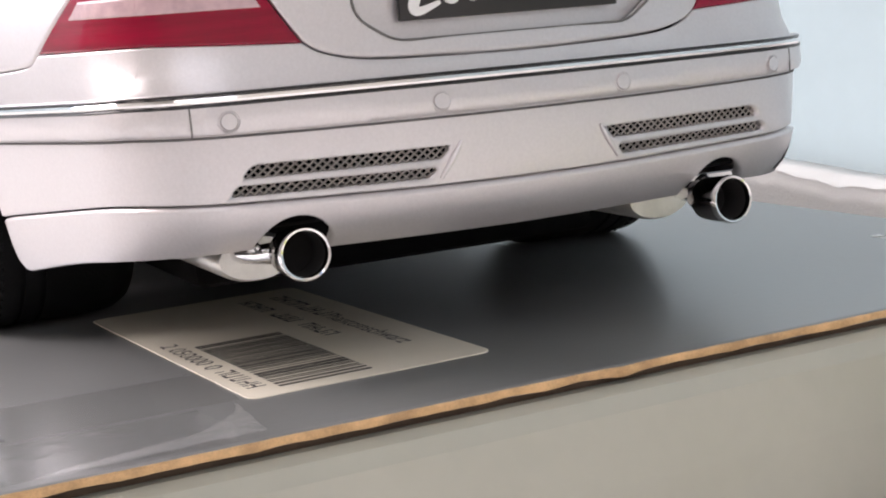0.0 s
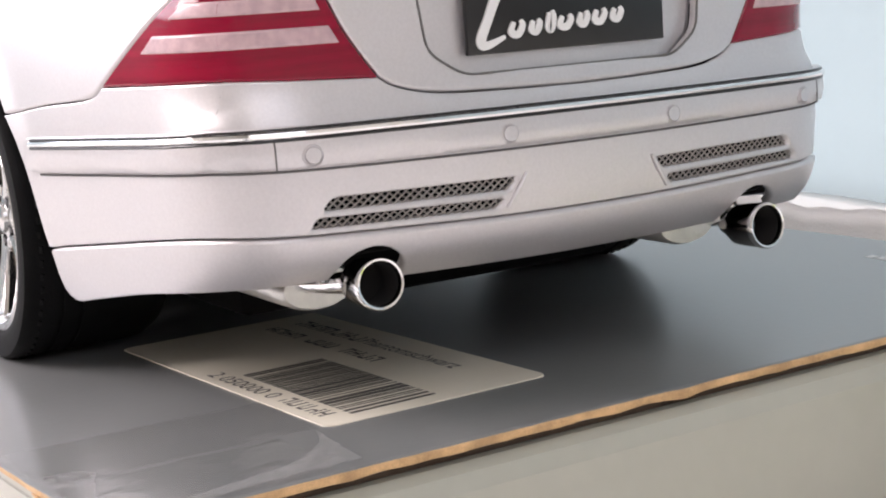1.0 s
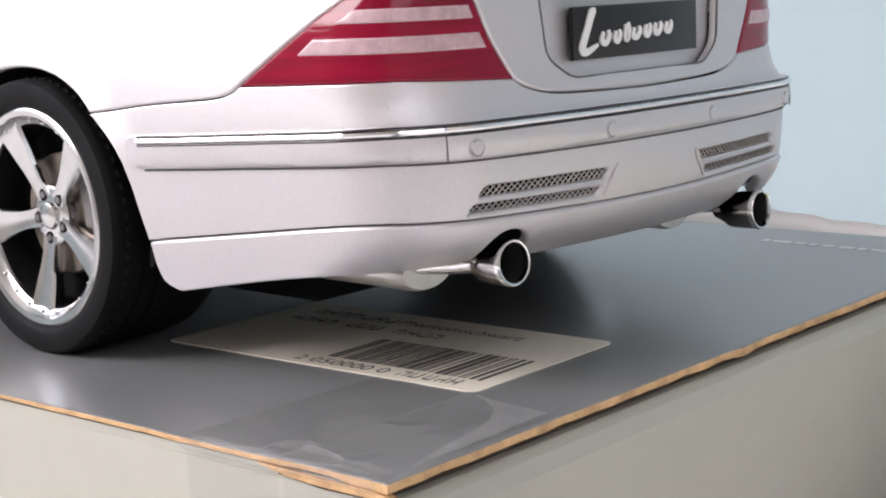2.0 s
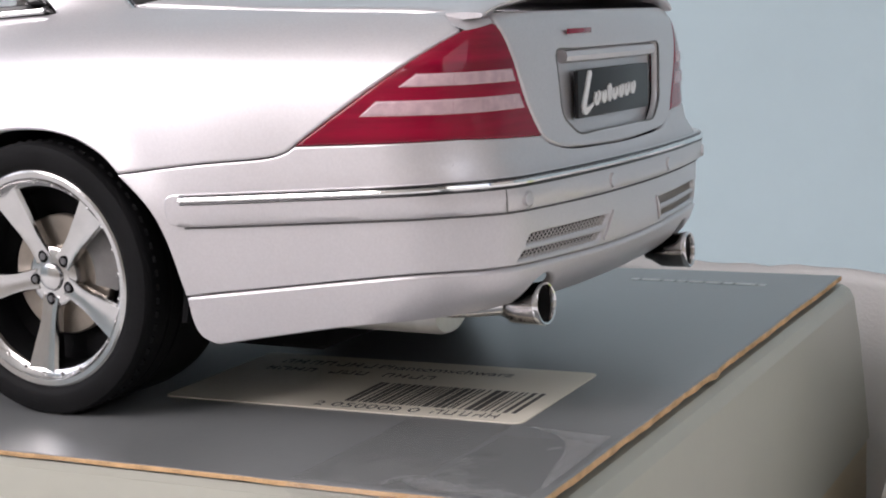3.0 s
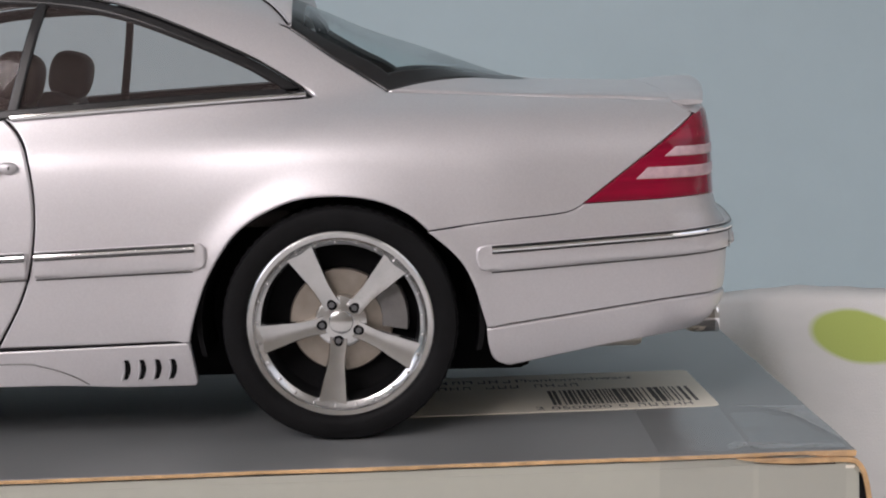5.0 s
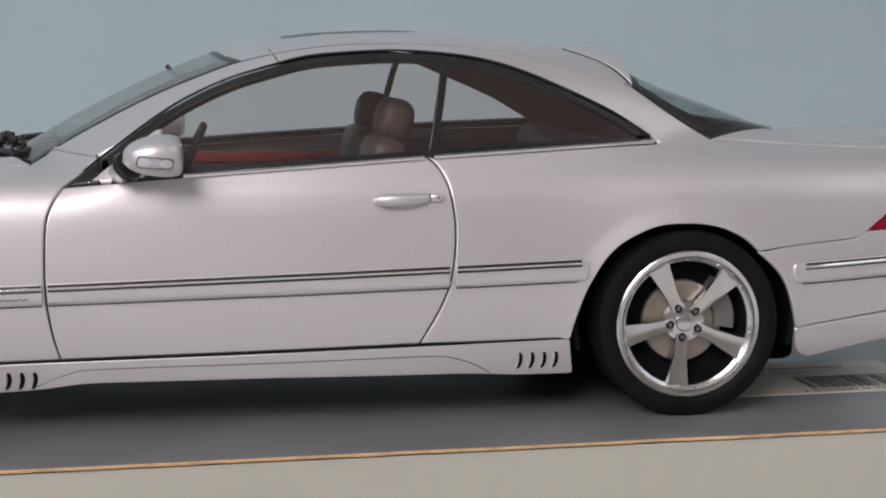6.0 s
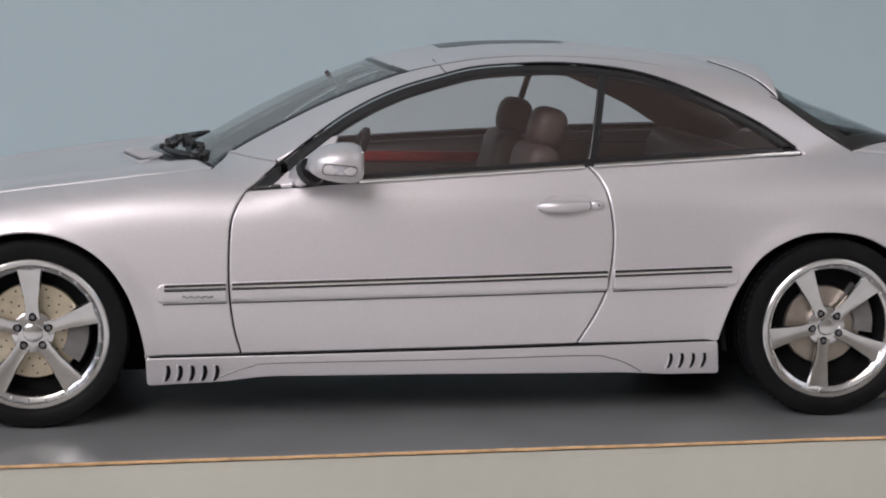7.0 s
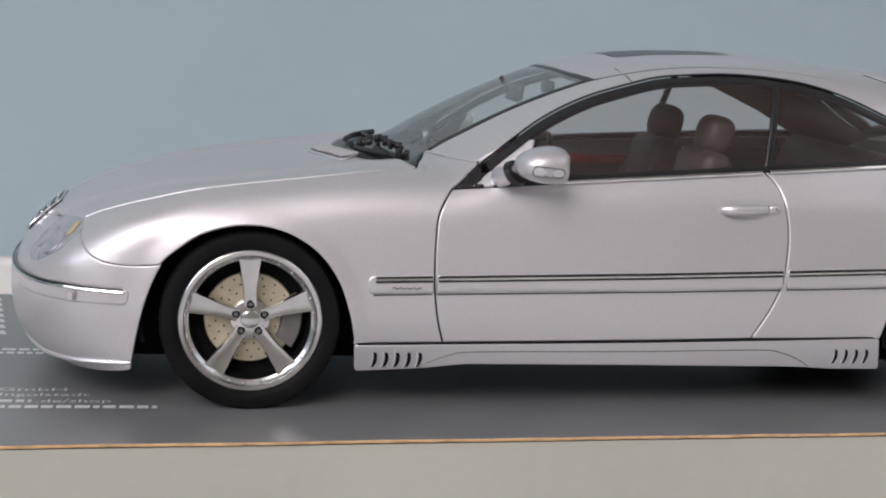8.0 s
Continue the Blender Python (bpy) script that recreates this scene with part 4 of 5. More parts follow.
for x0, x1, r in ((-56.4, -43.1, (1.7, 0.3, 0.2, 1.6)), (-42.2, 32.2, (0.2, 0.2, 0.2, 0.2)), (33.4, 59.6, (0.2, 2.6, 1.5, 0.2))):
    lp = rounded([(x0, low_z(x0)), (x1, low_z(x1)), (x1, chrome_z(x1) + 0.75), (x0, chrome_z(x0) + 0.75)], r)
    both("rub_strip", patch("left", [lp], off=1.0, lip=0.2, rim=0.8, step=0.9, shift=round_low), PAINT)
    xs = np.linspace(x0 + (1.5 if x0 < -50 else 0.15), x1 - (1.6 if x1 > 50 else 0.15), 24)
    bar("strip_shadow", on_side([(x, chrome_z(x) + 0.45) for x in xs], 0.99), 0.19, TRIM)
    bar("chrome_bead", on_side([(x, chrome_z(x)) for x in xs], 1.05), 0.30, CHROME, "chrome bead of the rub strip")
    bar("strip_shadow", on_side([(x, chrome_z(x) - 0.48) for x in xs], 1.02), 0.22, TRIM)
    # the moulding's shadow along its lower edge, laid in as a grey bar
    bar("strip_edge_shade", on_side([(x, low_z(x) - 0.12) for x in np.linspace(x0 + (1.2 if x0 < -50 else 0.1), x1 - (2.0 if x1 > 50 else 0.1), 24)], 0.06), 0.13, GROOVE_SHADE)
    if x0 < -50:
        bar("script_badge", on_side([(-51.5 + i * 0.45, 26.0 + 0.18 * math.sin(i * 2.1)) for i in range(14)], 1.0), 0.14, CALIPER)

# the bumper's strip runs round the tail
sx = np.linspace(103.7, XW, 18)
z_at = lambda y: 30.55


def round_tail(zs, zr, off):
    a = on_side([(x, zs(x)) for x in sx], off)
    y0 = abs(yw(zs(XW)))
    b = on_side([(y, zs(XW) + (zr - zs(XW)) * (1 - (abs(y) / y0) ** 2)) for y in np.linspace(-y0, y0, 44)][1:-1], off, "rear")
    return np.concatenate([a, b, (a * np.array([1, -1, 1]))[::-1]])


mould = [patch("left", [rounded([(101.6, low_z(101.6)), (XW, low_z(XW)), (XW, chrome_z(XW) + 0.8), (101.2, chrome_z(101.2) + 0.75)], [1.8, 0, 0, 1.6])], off=1.0, lip=0.2, rim=0.8, weld=weld_s, step=0.9, shift=round_low)]
mould.append(mirrored(mould[0]))
ytop, ybot = abs(yw(chrome_z(XW) + 0.8)), abs(yw(low_z(XW)))
mould.append(patch("rear", [chain([(yw(z), z) for z in np.linspace(low_z(XW), chrome_z(XW) + 0.8, 13)], [(y, chrome_z(XW) + 0.8) for y in np.linspace(-ytop + 2, ytop - 2, 20)], [(-yw(z), z) for z in np.linspace(chrome_z(XW) + 0.8, low_z(XW), 13)],
                                     [(y, low_z(XW) - 0.3 * (1 - (y / ybot) ** 2)) for y in np.linspace(ybot - 2, -ybot + 2, 20)])], off=1.0, lip=0.2, rim=0.8, weld=weld_r, step=0.9, shift=lambda q: -0.7 * np.clip((low_z(XW) - 0.3 * np.clip(1 - (q[:, 1] / ybot) ** 2, 0, 1) + 0.75 - q[:, 2]) / 0.75, 0, 1) ** 2))
skin("bumper_strip", joined(mould), PAINT, car, "silver bumper strip with parking sensors")
# black bars draw the bead's shadow lines round the tail
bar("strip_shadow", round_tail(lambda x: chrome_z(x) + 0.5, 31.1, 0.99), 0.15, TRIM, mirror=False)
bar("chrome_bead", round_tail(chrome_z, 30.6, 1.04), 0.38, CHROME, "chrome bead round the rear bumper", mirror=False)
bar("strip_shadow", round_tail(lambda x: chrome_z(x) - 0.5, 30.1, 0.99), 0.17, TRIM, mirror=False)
# the same painted shadow line under the tail's strip
bar("strip_edge_shade", round_tail(lambda x: low_z(x) - 0.12, 26.75, 0.06), 0.13, GROOVE_SHADE, mirror=False)
seam = on_side([(-36.2, z) for z in np.linspace(27.3, 30.2, 6)], 0.97, "rear")
bar("strip_joint", seam, 0.1, CALIPER)


def sensor(y, z, view="rear"):
    q, n = project(view, np.array([(y, z)]))
    bm = lathe([(0, 0.3), (0.8, 0.28), (0.88, 0.1), (0.9, -0.1), (1.0, -0.1), (1.04, 0.08), (1.15, -0.05)], 20)
    m = Matrix.Translation(q[0] + n[0] * 0.95) @ Vector((0, 1, 0)).rotation_difference(Vector(n[0])).to_matrix().to_4x4()
    part("parking_sensor", bm, PAINT, car, m=m)


for y in (-32.9, -11.0, 11.0, 32.9):
    sensor(y, 28.5)
sensor(-115.5, 22.7, "left")
sensor(-115.5, 22.7, "right")

# belt chrome, window posts
xs = np.linspace(-17.5, 75.0, 50)
bz = np.interp(xs, belt[:, 0], belt[:, 1])
for a, b in ((-17.5, 28.3), (29.6, 75.2)):
    m = (xs >= a) & (xs <= b)
    bar("belt_chrome", on_side(np.stack([xs[m], bz[m] - 0.05], 1), 0.42), 0.42, CHROME, "thin chrome strip under the side window")
post = rounded([(28.6, 50.6), (30.3, 50.8), (34.2, 69.9), (32.7, 69.9)], 0.2)
both("window_post", patch("left", [post], off=-0.3, lip=0.1, rim=0.8, step=1.2), TRIM, "glossy black window post")
w = win_out[::-1]
bar("window_bead", on_side(w[(w[:, 0] > -37) & (w[:, 0] < 75.5)], 0.05), 0.22, TRIM)
both("mirror_corner", patch("left", [[(-35.0, 46.9), (-24.5, 47.6), (-21.5, 56.6), (-22.6, 56.4)]], off=-0.1, step=1.2), PAINT, "silver triangle behind the mirror")
cowl_p = chain(cowl, ws_low[::-1])
skin("cowl", patch("top", [shrink(cowl_p, 0.1)], off=-0.35, step=1.5), TRIM, car, "black cowl panel below the windscreen")

# ---------------- door mirrors and handles ----------------
def ellipsoid(rx, ry, rz, sq=2.4, nu=28, nv=16):
    """A squarish egg."""
    bm = bmesh.new()
    sgn = lambda c, e: math.copysign(abs(c) ** e, c)
    rows = []
    for j in range(nv + 1):
        v = -math.pi / 2 + math.pi * j / nv
        rows.append([bm.verts.new((rx * sgn(math.cos(v), 2 / sq) * sgn(math.cos(2 * math.pi * i / nu), 2 / sq),
                                   ry * sgn(math.cos(v), 2 / sq) * sgn(math.sin(2 * math.pi * i / nu), 2 / sq), rz * sgn(math.sin(v), 2 / sq))) for i in range(nu)])
    for a, b in zip(rows, rows[1:]):
        for i in range(nu):
            bm.faces.new((a[i], a[(i + 1) % nu], b[(i + 1) % nu], b[i]))
    bmesh.ops.remove_doubles(bm, verts=bm.verts, dist=0.01)
    bmesh.ops.recalc_face_normals(bm, faces=bm.faces)
    return bm


for s in (-1, 1):
    bm = ellipsoid(5.9, 6.0, 3.7)
    for v in bm.verts:
        v.co.z *= 1.0 + 0.035 * v.co.x
        v.co.x *= 1.0 - 0.02 * v.co.z
        if v.co.x > 4.2:
            v.co.x = 4.2 + (v.co.x - 4.2) * 0.35
    tree = BVHTree.FromBMesh(bm)
    mir = part("door_mirror", bm, PAINT, car, "silver door mirror with a clear indicator", m=Matrix.Translation((-22.2, s * 55.6, 52.4)))
    part("mirror_foot", tube([(-29.0, s * 46.0, 48.6), (-28.5, s * 50, 49.4), (-26.8, s * 53, 50.6)], [2.2, 1.8, 1.7], 12), PAINT, mir)
    part("mirror_gap", tube([(-27.6, s * 52.2, 50.0), (-27.0, s * 52.9, 50.6)], [3.0, 2.7], 14), TRIM, mir)
    part("mirror_glass", block(0.4, 7.0, 4.2, (-17.8, s * 55.5, 52.6), 0.15), CHROME, mir)
    ind = resample(rounded([(-3.4, -1.7), (3.0, -2.0), (3.2, -0.3), (-3.1, 0.3)], 0.8), 0.5)
    hits = [tree.ray_cast(Vector((x, s * 20, z)), Vector((0, -s, 0)))[0] for x, z in ind]
    rim3 = [(p.x - 22.2, p.y + s * 55.6, p.z + 52.4) for p in hits]
    part("indicator_edge", tube(rim3, 0.17, 6, closed=True), CALIPER, mir)
    bm = bmesh.new()
    fan = [bm.verts.new((x, y + s * 0.06, z)) for x, y, z in rim3]
    mid = bm.verts.new((-22.3, s * (55.6 + 0.1) + tree.ray_cast(Vector((0, s * 20, -0.9)), Vector((0, -s, 0)))[0].y, 51.5))
    for i in range(len(fan)):
        bm.faces.new((fan[i], fan[(i + 1) % len(fan)], mid))
    bmesh.ops.recalc_face_normals(bm, faces=bm.faces)
    part("indicator", bm, HEADLAMP, mir, "clear indicator strip")
    # handle in its shallow cup
    hx = np.linspace(17.9, 28.2, 14)
    hz = 43.5 + 0.02 * (hx - 23)
    yb = np.abs(on_side(np.stack([hx, hz], 1))[:, 1])
    arc = 1.3 * np.sin(np.linspace(0.25, math.pi - 0.1, 14)) + 0.25
    hnd = part("door_handle", tube([(x, s * (y + a), z) for x, y, a, z in zip(hx, yb, arc, hz)], [0.5, 0.8, 0.95, 1, 1, 1, 1, 1, 1, 1, 0.95, 0.9, 0.85, 0.7], 12, flat=1.15), PAINT, car, "silver door handle")
    part("lock", moved(ellipsoid(1.55, 0.8, 0.92, 2.2, 16, 10), (29.75, s * (yb[-1] + 0.3), 43.72)), PAINT, hnd)
    part("lock_gap", tube([(28.35, s * (yb[-1] + 0.75), 44.45), (28.5, s * (yb[-1] + 1.0), 43.7), (28.35, s * (yb[-1] + 0.75), 42.95)], 0.14, 6), GROOVE_SHADE, hnd)
    part("key_hole", moved(ellipsoid(0.22, 0.2, 0.3, 2, 8, 6), (30.1, s * (yb[-1] + 1.02), 43.75)), GROOVE_SHADE, hnd)
cup = rounded([(20.0, 41.4), (28.4, 41.6), (30.8, 43.6), (28.6, 45.5), (20.5, 45.4), (18.0, 43.5)], 1.8)
both("handle_cup", patch("left", [cup], off=0.04, lip=0.03, rim=0, step=1.0, shift=lambda q: -1.4 * np.clip(1 - ((q[:, 0] - 24.4) / 6.2) ** 2 - ((q[:, 2] - 43.5) / 2.1) ** 2, 0, 1)), PAINT)

# ---------------- nose ----------------
XF = -116.0
fy = lambda z: on_side([(XF, z)])[0, 1]
hp, _ = project("top", hood_front[: len(hood_front) // 2 + 1])
hood_yz = hp[:, [1, 2]]
inner_z = float(np.interp(-26.6, hood_yz[:, 0], hood_yz[:, 1]))
hl_low = spline([(fy(33.6) + 0.05, 33.6), (-41.4, 31.2), (-38.6, 28.9), (-35.0, 27.9), (-31.2, 28.6), (-28.4, 31.0), (-26.6, inner_z)])
nose_top = chain(hl_low, hood_yz[hood_yz[:, 0] > -26.4])
arch_n = spline([(-98.0, 29.8), (-100.2, 25.0), (-102.2, 18.0), (-103.8, 8.7)])
low_n = spline([(-103.8, 8.7), (-104.3, 7.4), (-110, 6.3), (XF, 6.3)])
side_n = chain(arch_n, low_n, [(XF, 20.0)], [(XF, 33.6)], fend_gap[::-1])
side_n = side_n[side_n[:, 0] > XF - 0.01]
half_n = chain([(fy(z), z) for z in np.linspace(6.3, 33.6, 60)], nose_top)
low_fr = chain([(fy(6.3), 6.3)], spline([(-36, 6.0), (-20, 6.9), (0, 7.6)]))
loop_n = chain(half_n, (half_n * np.array([-1, 1]))[::-1], low_fr * np.array([-1, 1]), low_fr[::-1])
ns = patch("left", [shrink(side_n, 0.0)], step=1.5, shift=flare(arch_n), weld=lambda p, q: p[:, 0] < XF + 0.5)
nf = patch("front", [loop_n], weld=lambda p, q: q[:, 0] > XF - 0.6)
skin("front_bumper", joined([ns, mirrored(ns), nf]), PAINT, car, "silver front bumper with a deep apron")
k2 = hood_yz[:, 0] < -26.8
lamp_f = chain(on_side([(-114.4 + 0.2 * t, 35.2 + 1.8 * t) for t in np.linspace(0, 1, 7)])[:, 1:], hood_yz[k2], hl_low[::-1])
for s in (1, -1):
    p = patch("front", [shrink(lamp_f, -0.25)], off=-0.12, step=1.4, rim=0)
    hl = skin("headlamp", p if s > 0 else mirrored(p), HEADLAMP, car, "clear headlamp glass over grey reflectors")
    q, n = project("front", np.array([(-37.0, 35.2), (-37.2, 32.0), (-31.6, 32.4)]))
    for i, (c, d) in enumerate(zip(q, n)):
        m = Matrix.Translation((c[0] + 0.3, c[1] * s, c[2])) @ Vector((0, 1, 0)).rotation_difference(Vector((d[0], d[1] * s, d[2]))).to_matrix().to_4x4()
        if i:
            part("lamp_ring", lathe([(0, -0.35), (2.2, -0.1), (2.9, 0.3), (3.2, 0.1), (3.3, -0.4)], 24), HEADLAMP, hl, m=m)
    am = patch("front", [[(-40.2, 34.2), (-38.2, 36.4), (-36.6, 36.6), (-39.0, 33.6)]], off=0.08, lip=0.03, rim=0.1, step=1.0)
    skin("amber_corner", am if s > 0 else mirrored(am), AMBER, hl, "pale amber indicator corner")
gr = rounded([(-12.0, 30.4), (12.0, 30.4), (10.4, 36.8), (-10.4, 36.8)], 2.0)
grille = skin("grille", patch("front", [gr], off=0.3, lip=0.2), TRIM, car, "black radiator grille with chrome bars")
for z in np.linspace(31.2, 36.2, 5):
    q = on_side([(y, z) for y in np.linspace(-10.3, 10.3, 12)], 0.6, "front")
    part("grille_bar", tube([tuple(p) for p in q], 0.28, 8), CHROME, grille)
q = on_side(np.concatenate([gr, gr[:1]]), 0.6, "front")
part("grille_surround", tube([tuple(p) for p in q], 0.22, 8), CHROME, grille)
fz = lambda x: 23.9 + (-105.9 - x) * 0.04
side3 = on_side([(x, fz(x)) for x in np.linspace(-105.5, XF, 10)], 0.5)
y0 = abs(fy(fz(XF)))
front3 = on_side([(y, fz(XF)) for y in np.linspace(-y0, y0, 40)][1:-1], 0.5, "front")
nose3 = np.concatenate([side3, front3, (side3 * np.array([1, -1, 1]))[::-1]])
bar("chrome_bead", nose3, 0.36, CHROME, "chrome bead round the front bumper", mirror=False)
# shadow line over the bead, drawn as a black bar
bar("strip_shadow", nose3 + np.array([0, 0, 0.55]), 0.2, TRIM, mirror=False)
mo = [patch("left", [rounded([(-104.6, 21.3), (-104.2, 24.3), (XF, 24.6), (XF, 21.5)], [1.4, 0.8, 0, 0])], off=0.45, lip=0.3, rim=0.6, weld=lambda p, q: p[:, 0] < XF + 0.5, step=1.5)]
mo.append(mirrored(mo[0]))
mo.append(patch("front", [chain([(y, 24.6) for y in np.linspace(-abs(fy(24.6)), abs(fy(24.6)), 24)], [(y, 21.5) for y in np.linspace(abs(fy(21.5)), -abs(fy(21.5)), 24)])], off=0.45, lip=0.3, rim=0.6, weld=lambda p, q: q[:, 0] > XF - 0.6, step=1.6))
skin("front_strip", joined(mo), PAINT, car, "silver strip on the front bumper")

az = lambda x: 9.0 + 0.02 * (x + 104)
a3 = on_side([(x, az(x)) for x in np.linspace(-103.9, XF, 12)], 0.12)
ay = abs(fy(az(XF)))
b3 = on_side([(y, az(XF)) for y in np.linspace(-ay, ay, 40)][1:-1], 0.12, "front")
bar("apron_edge", np.concatenate([a3, b3, (a3 * np.array([1, -1, 1]))[::-1]]), 0.5, PAINT, mirror=False)

# bonnet vent and wipers
for s in (-1, 1):
  if s < 0:
    lp = rounded([(-66.0, -2), (-61.0, 2), (-56.0, -21), (-60.5, -27)], 3.0)
    vent = skin("bonnet_vent", patch("top", [lp], off=0.15, lip=0.05, rim=0.3, step=1.5), VENT, car, "finned air vent on the bonnet")
    part("vent_rim", tube([tuple(p) for p in on_side(lp, 0.15, "top")], 0.36, 8, closed=True), PAINT, vent)
    for i in range(9):
        y = -2.4 - i * 2.5
        x = -65.0 + i * 0.58
        q = on_side([(x, y), (x + 2.2, y + 1.3), (x + 4.2, y + 1.8)], 0.55, "top")
        part("fin", tube([tuple(p) for p in q], [0.35, 0.62, 0.35], 8), PAINT, vent)
for s in (-1, 1):
    base = on_side([(-47.0, s * 33), (-51.5, s * 25), (-54.5, s * 17), (-56, s * 9)], 0.7, "top")
    wp = part("wiper", tube([tuple(p) for p in spline(base.tolist(), 4)], 0.7, 8), BLACK, car, "black wiper arm and linkage")
    rnd = random.Random(3 + s)
    for i in range(30 if s < 0 else 0):
        t = i / 29
        c = base[0] * (1 - t) + base[-1] * t
        part("linkage", block(0.7 + rnd.random() * 0.9, 0.8 + rnd.random(), 0.7 + rnd.random() * 0.9,
                              (c[0] + rnd.uniform(-0.8, 0.8), c[1], c[2] + 0.3 + 3.2 * math.sin(math.pi * t) * rnd.uniform(0.5, 1)), 0.3, m=Matrix.Rotation(rnd.random() * 3, 4, "X")), BLACK, wp)
    blade = on_side([(-49.5, s * 33), (-51.0, s * 18), (-51.0, s * 2)], 0.9, "top")
    part("blade", tube([tuple(p) for p in blade], 0.4, 6), BLACK, wp)

# ---------------- tail details ----------------
def ribbon(points, widths, x, depth=0.3):
    """A flat brush stroke in the rear plane."""
    sp, n = spline(points, 5), len(points)
    ws = np.interp(np.linspace(0, 1, len(sp)), np.linspace(0, 1, len(widths)), widths)
    t = np.gradient(sp, axis=0)
    t /= np.linalg.norm(t, axis=1)[:, None] + 1e-9
    nn = np.stack([-t[:, 1], t[:, 0]], 1) * ws[:, None]
    bm = bmesh.new()
    rows = [[bm.verts.new((x + dx, *p)) for dx, p in ((0, a), (depth, a), (depth, b), (0, b))] for a, b in zip(sp + nn, sp - nn)]
    for a, b in zip(rows, rows[1:]):
        for i in range(4):
            bm.faces.new((a[i], a[(i + 1) % 4], b[(i + 1) % 4], b[i]))
    bm.faces.new(rows[0]), bm.faces.new(rows[-1][::-1])
    bmesh.ops.recalc_face_normals(bm, faces=bm.faces)
    return bm


def script_shapes(parent, x):
    """White brush-like strokes on the plate, as plain shapes."""
    part("white_stroke", ribbon([(-9.0, 42.6), (-9.7, 42.4), (-10.6, 40.6), (-11.7, 38.3), (-11.0, 37.7), (-8.6, 38.5)], [0.3, 0.6, 0.55, 0.6, 0.45, 0.2], x), WHITE, parent, smooth=False)
    y = -7.4
    for w, h in ((1.5, 1.5), (1.1, 1.3), (0.7, 2.0), (1.5, 1.3), (1.1, 1.4), (1.4, 1.4), (1.2, 1.3)):
        z = 38.6 + (y + 8) * 0.06
        part("white_stroke", ribbon([(y, z + h * 0.9), (y - w * 0.25, z + 0.3), (y + w * 0.3, z), (y + w * 0.75, z + h * 0.6), (y + w * 0.6, z + h)], [0.25, 0.42, 0.4, 0.38, 0.22], x), WHITE, parent, smooth=False)
        y += w + 1.05


q, _ = project("rear", np.array([(0.0, 40.0)]))
px = q[0, 0] - 0.9
plate = part("number_plate", block(0.7, 26.5, 6.4, (px, 0, 40.0), 0.15), PLATE, boot, "black show plate with white brush strokes")
plate_x = px
script_shapes(plate, px + 0.3)
q = on_side(np.concatenate([rec, rec[:1]]), -0.1, "rear")
part("recess_edge", tube([tuple(p) for p in q], 0.15, 6), CALIPER, boot)
ledge = on_side([(y, 45.2) for y in np.linspace(-16.5, 16.5, 12)], -0.7, "rear")
part("plate_ledge", tube([tuple(p) for p in ledge], 0.9, 8), PAINT, boot)
bq = on_side([(-12.0, 48.4)], 0.1, "rear")[0]
part("boot_badge", block(0.2, 8, 0.7, tuple(bq), 0.06), RED, boot, "small red badge")

# the lip on the boot and the one over the rear window
lip = bmesh.new()
rows = []
for y in np.linspace(-34, 34, 41):
    e = abs(y) / 34
    x1 = 142.0 - 3.0 * e ** 2
    x0 = x1 - 5.0 - 5.0 * (1 - e ** 2)
    zt = float(project("top", np.array([(x0, y)]))[0][0, 2])
    zl = float(project("top", np.array([(min(x1 - 2.5, 137.5), y)]))[0][0, 2])
    up = zl + 0.45 + 0.6 * (1 - e ** 2)
    rows.append([lip.verts.new(p) for p in ((x0, y, zt + 0.05), ((x0 + x1) / 2, y, (zt + up) / 2 + 0.1), (x1 - 0.3, y, up), (x1, y, up - 0.2), (x1 - 0.2, y, up - 0.55), (x1 - 2.6, y, zl - 0.3), (x0, y, zt - 0.4))])
for a, b in zip(rows, rows[1:]):
    for i in range(7):
        lip.faces.new((a[i], a[(i + 1) % 7], b[(i + 1) % 7], b[i]))
lip.faces.new(rows[0]), lip.faces.new(rows[-1][::-1])
bmesh.ops.recalc_face_normals(lip, faces=lip.faces)
part("boot_spoiler", lip, PAINT, car, "silver lip spoiler on the boot lid")
lip = bmesh.new()
rows = []
front_x = lambda y: 60.5 + max(0.0, abs(y) - 17.0) / 15.2 * 11.5
on_top = lambda x, y: float(project("top", np.array([(x, y)]))[0][0, 2])
for y in np.linspace(-32.0, 32.0, 65):
    e = abs(y) / 32.0
    xa, xb = front_x(y), 72.0 + 0.5 * e ** 2
    za, zb = on_top(xa, y), on_top(xb, y)
    up = zb + 0.15 + 2.6 * (1 - e ** 6)
    sect = [(xa + (xb - xa) * t, za + (up - za) * t + 0.06 * (xb - xa) * t * (1 - t) * 2.0) for t in (0, 0.25, 0.5, 0.75, 0.93)]
    sect += [(xb, up - 0.15), (xb - 0.1, up - 0.4), (xb - 0.9, on_top(xb - 0.9, y) - 0.3), (xa, za - 0.4)]
    rows.append([lip.verts.new((x, y, z)) for x, z in sect])
for a, b in zip(rows, rows[1:]):
    for i in range(9):
        lip.faces.new((a[i], a[(i + 1) % 9], b[(i + 1) % 9], b[i]))
lip.faces.new(rows[0]), lip.faces.new(rows[-1][::-1])
bmesh.ops.recalc_face_normals(lip, faces=lip.faces)
part("roof_spoiler", lip, PAINT, car, "silver spoiler over the rear window")
bar("spoiler_gap", on_side([(front_x(y) - 0.1, y) for y in np.linspace(-18, -32.2, 16)], 0.02, "top"), 0.17, UNDER)
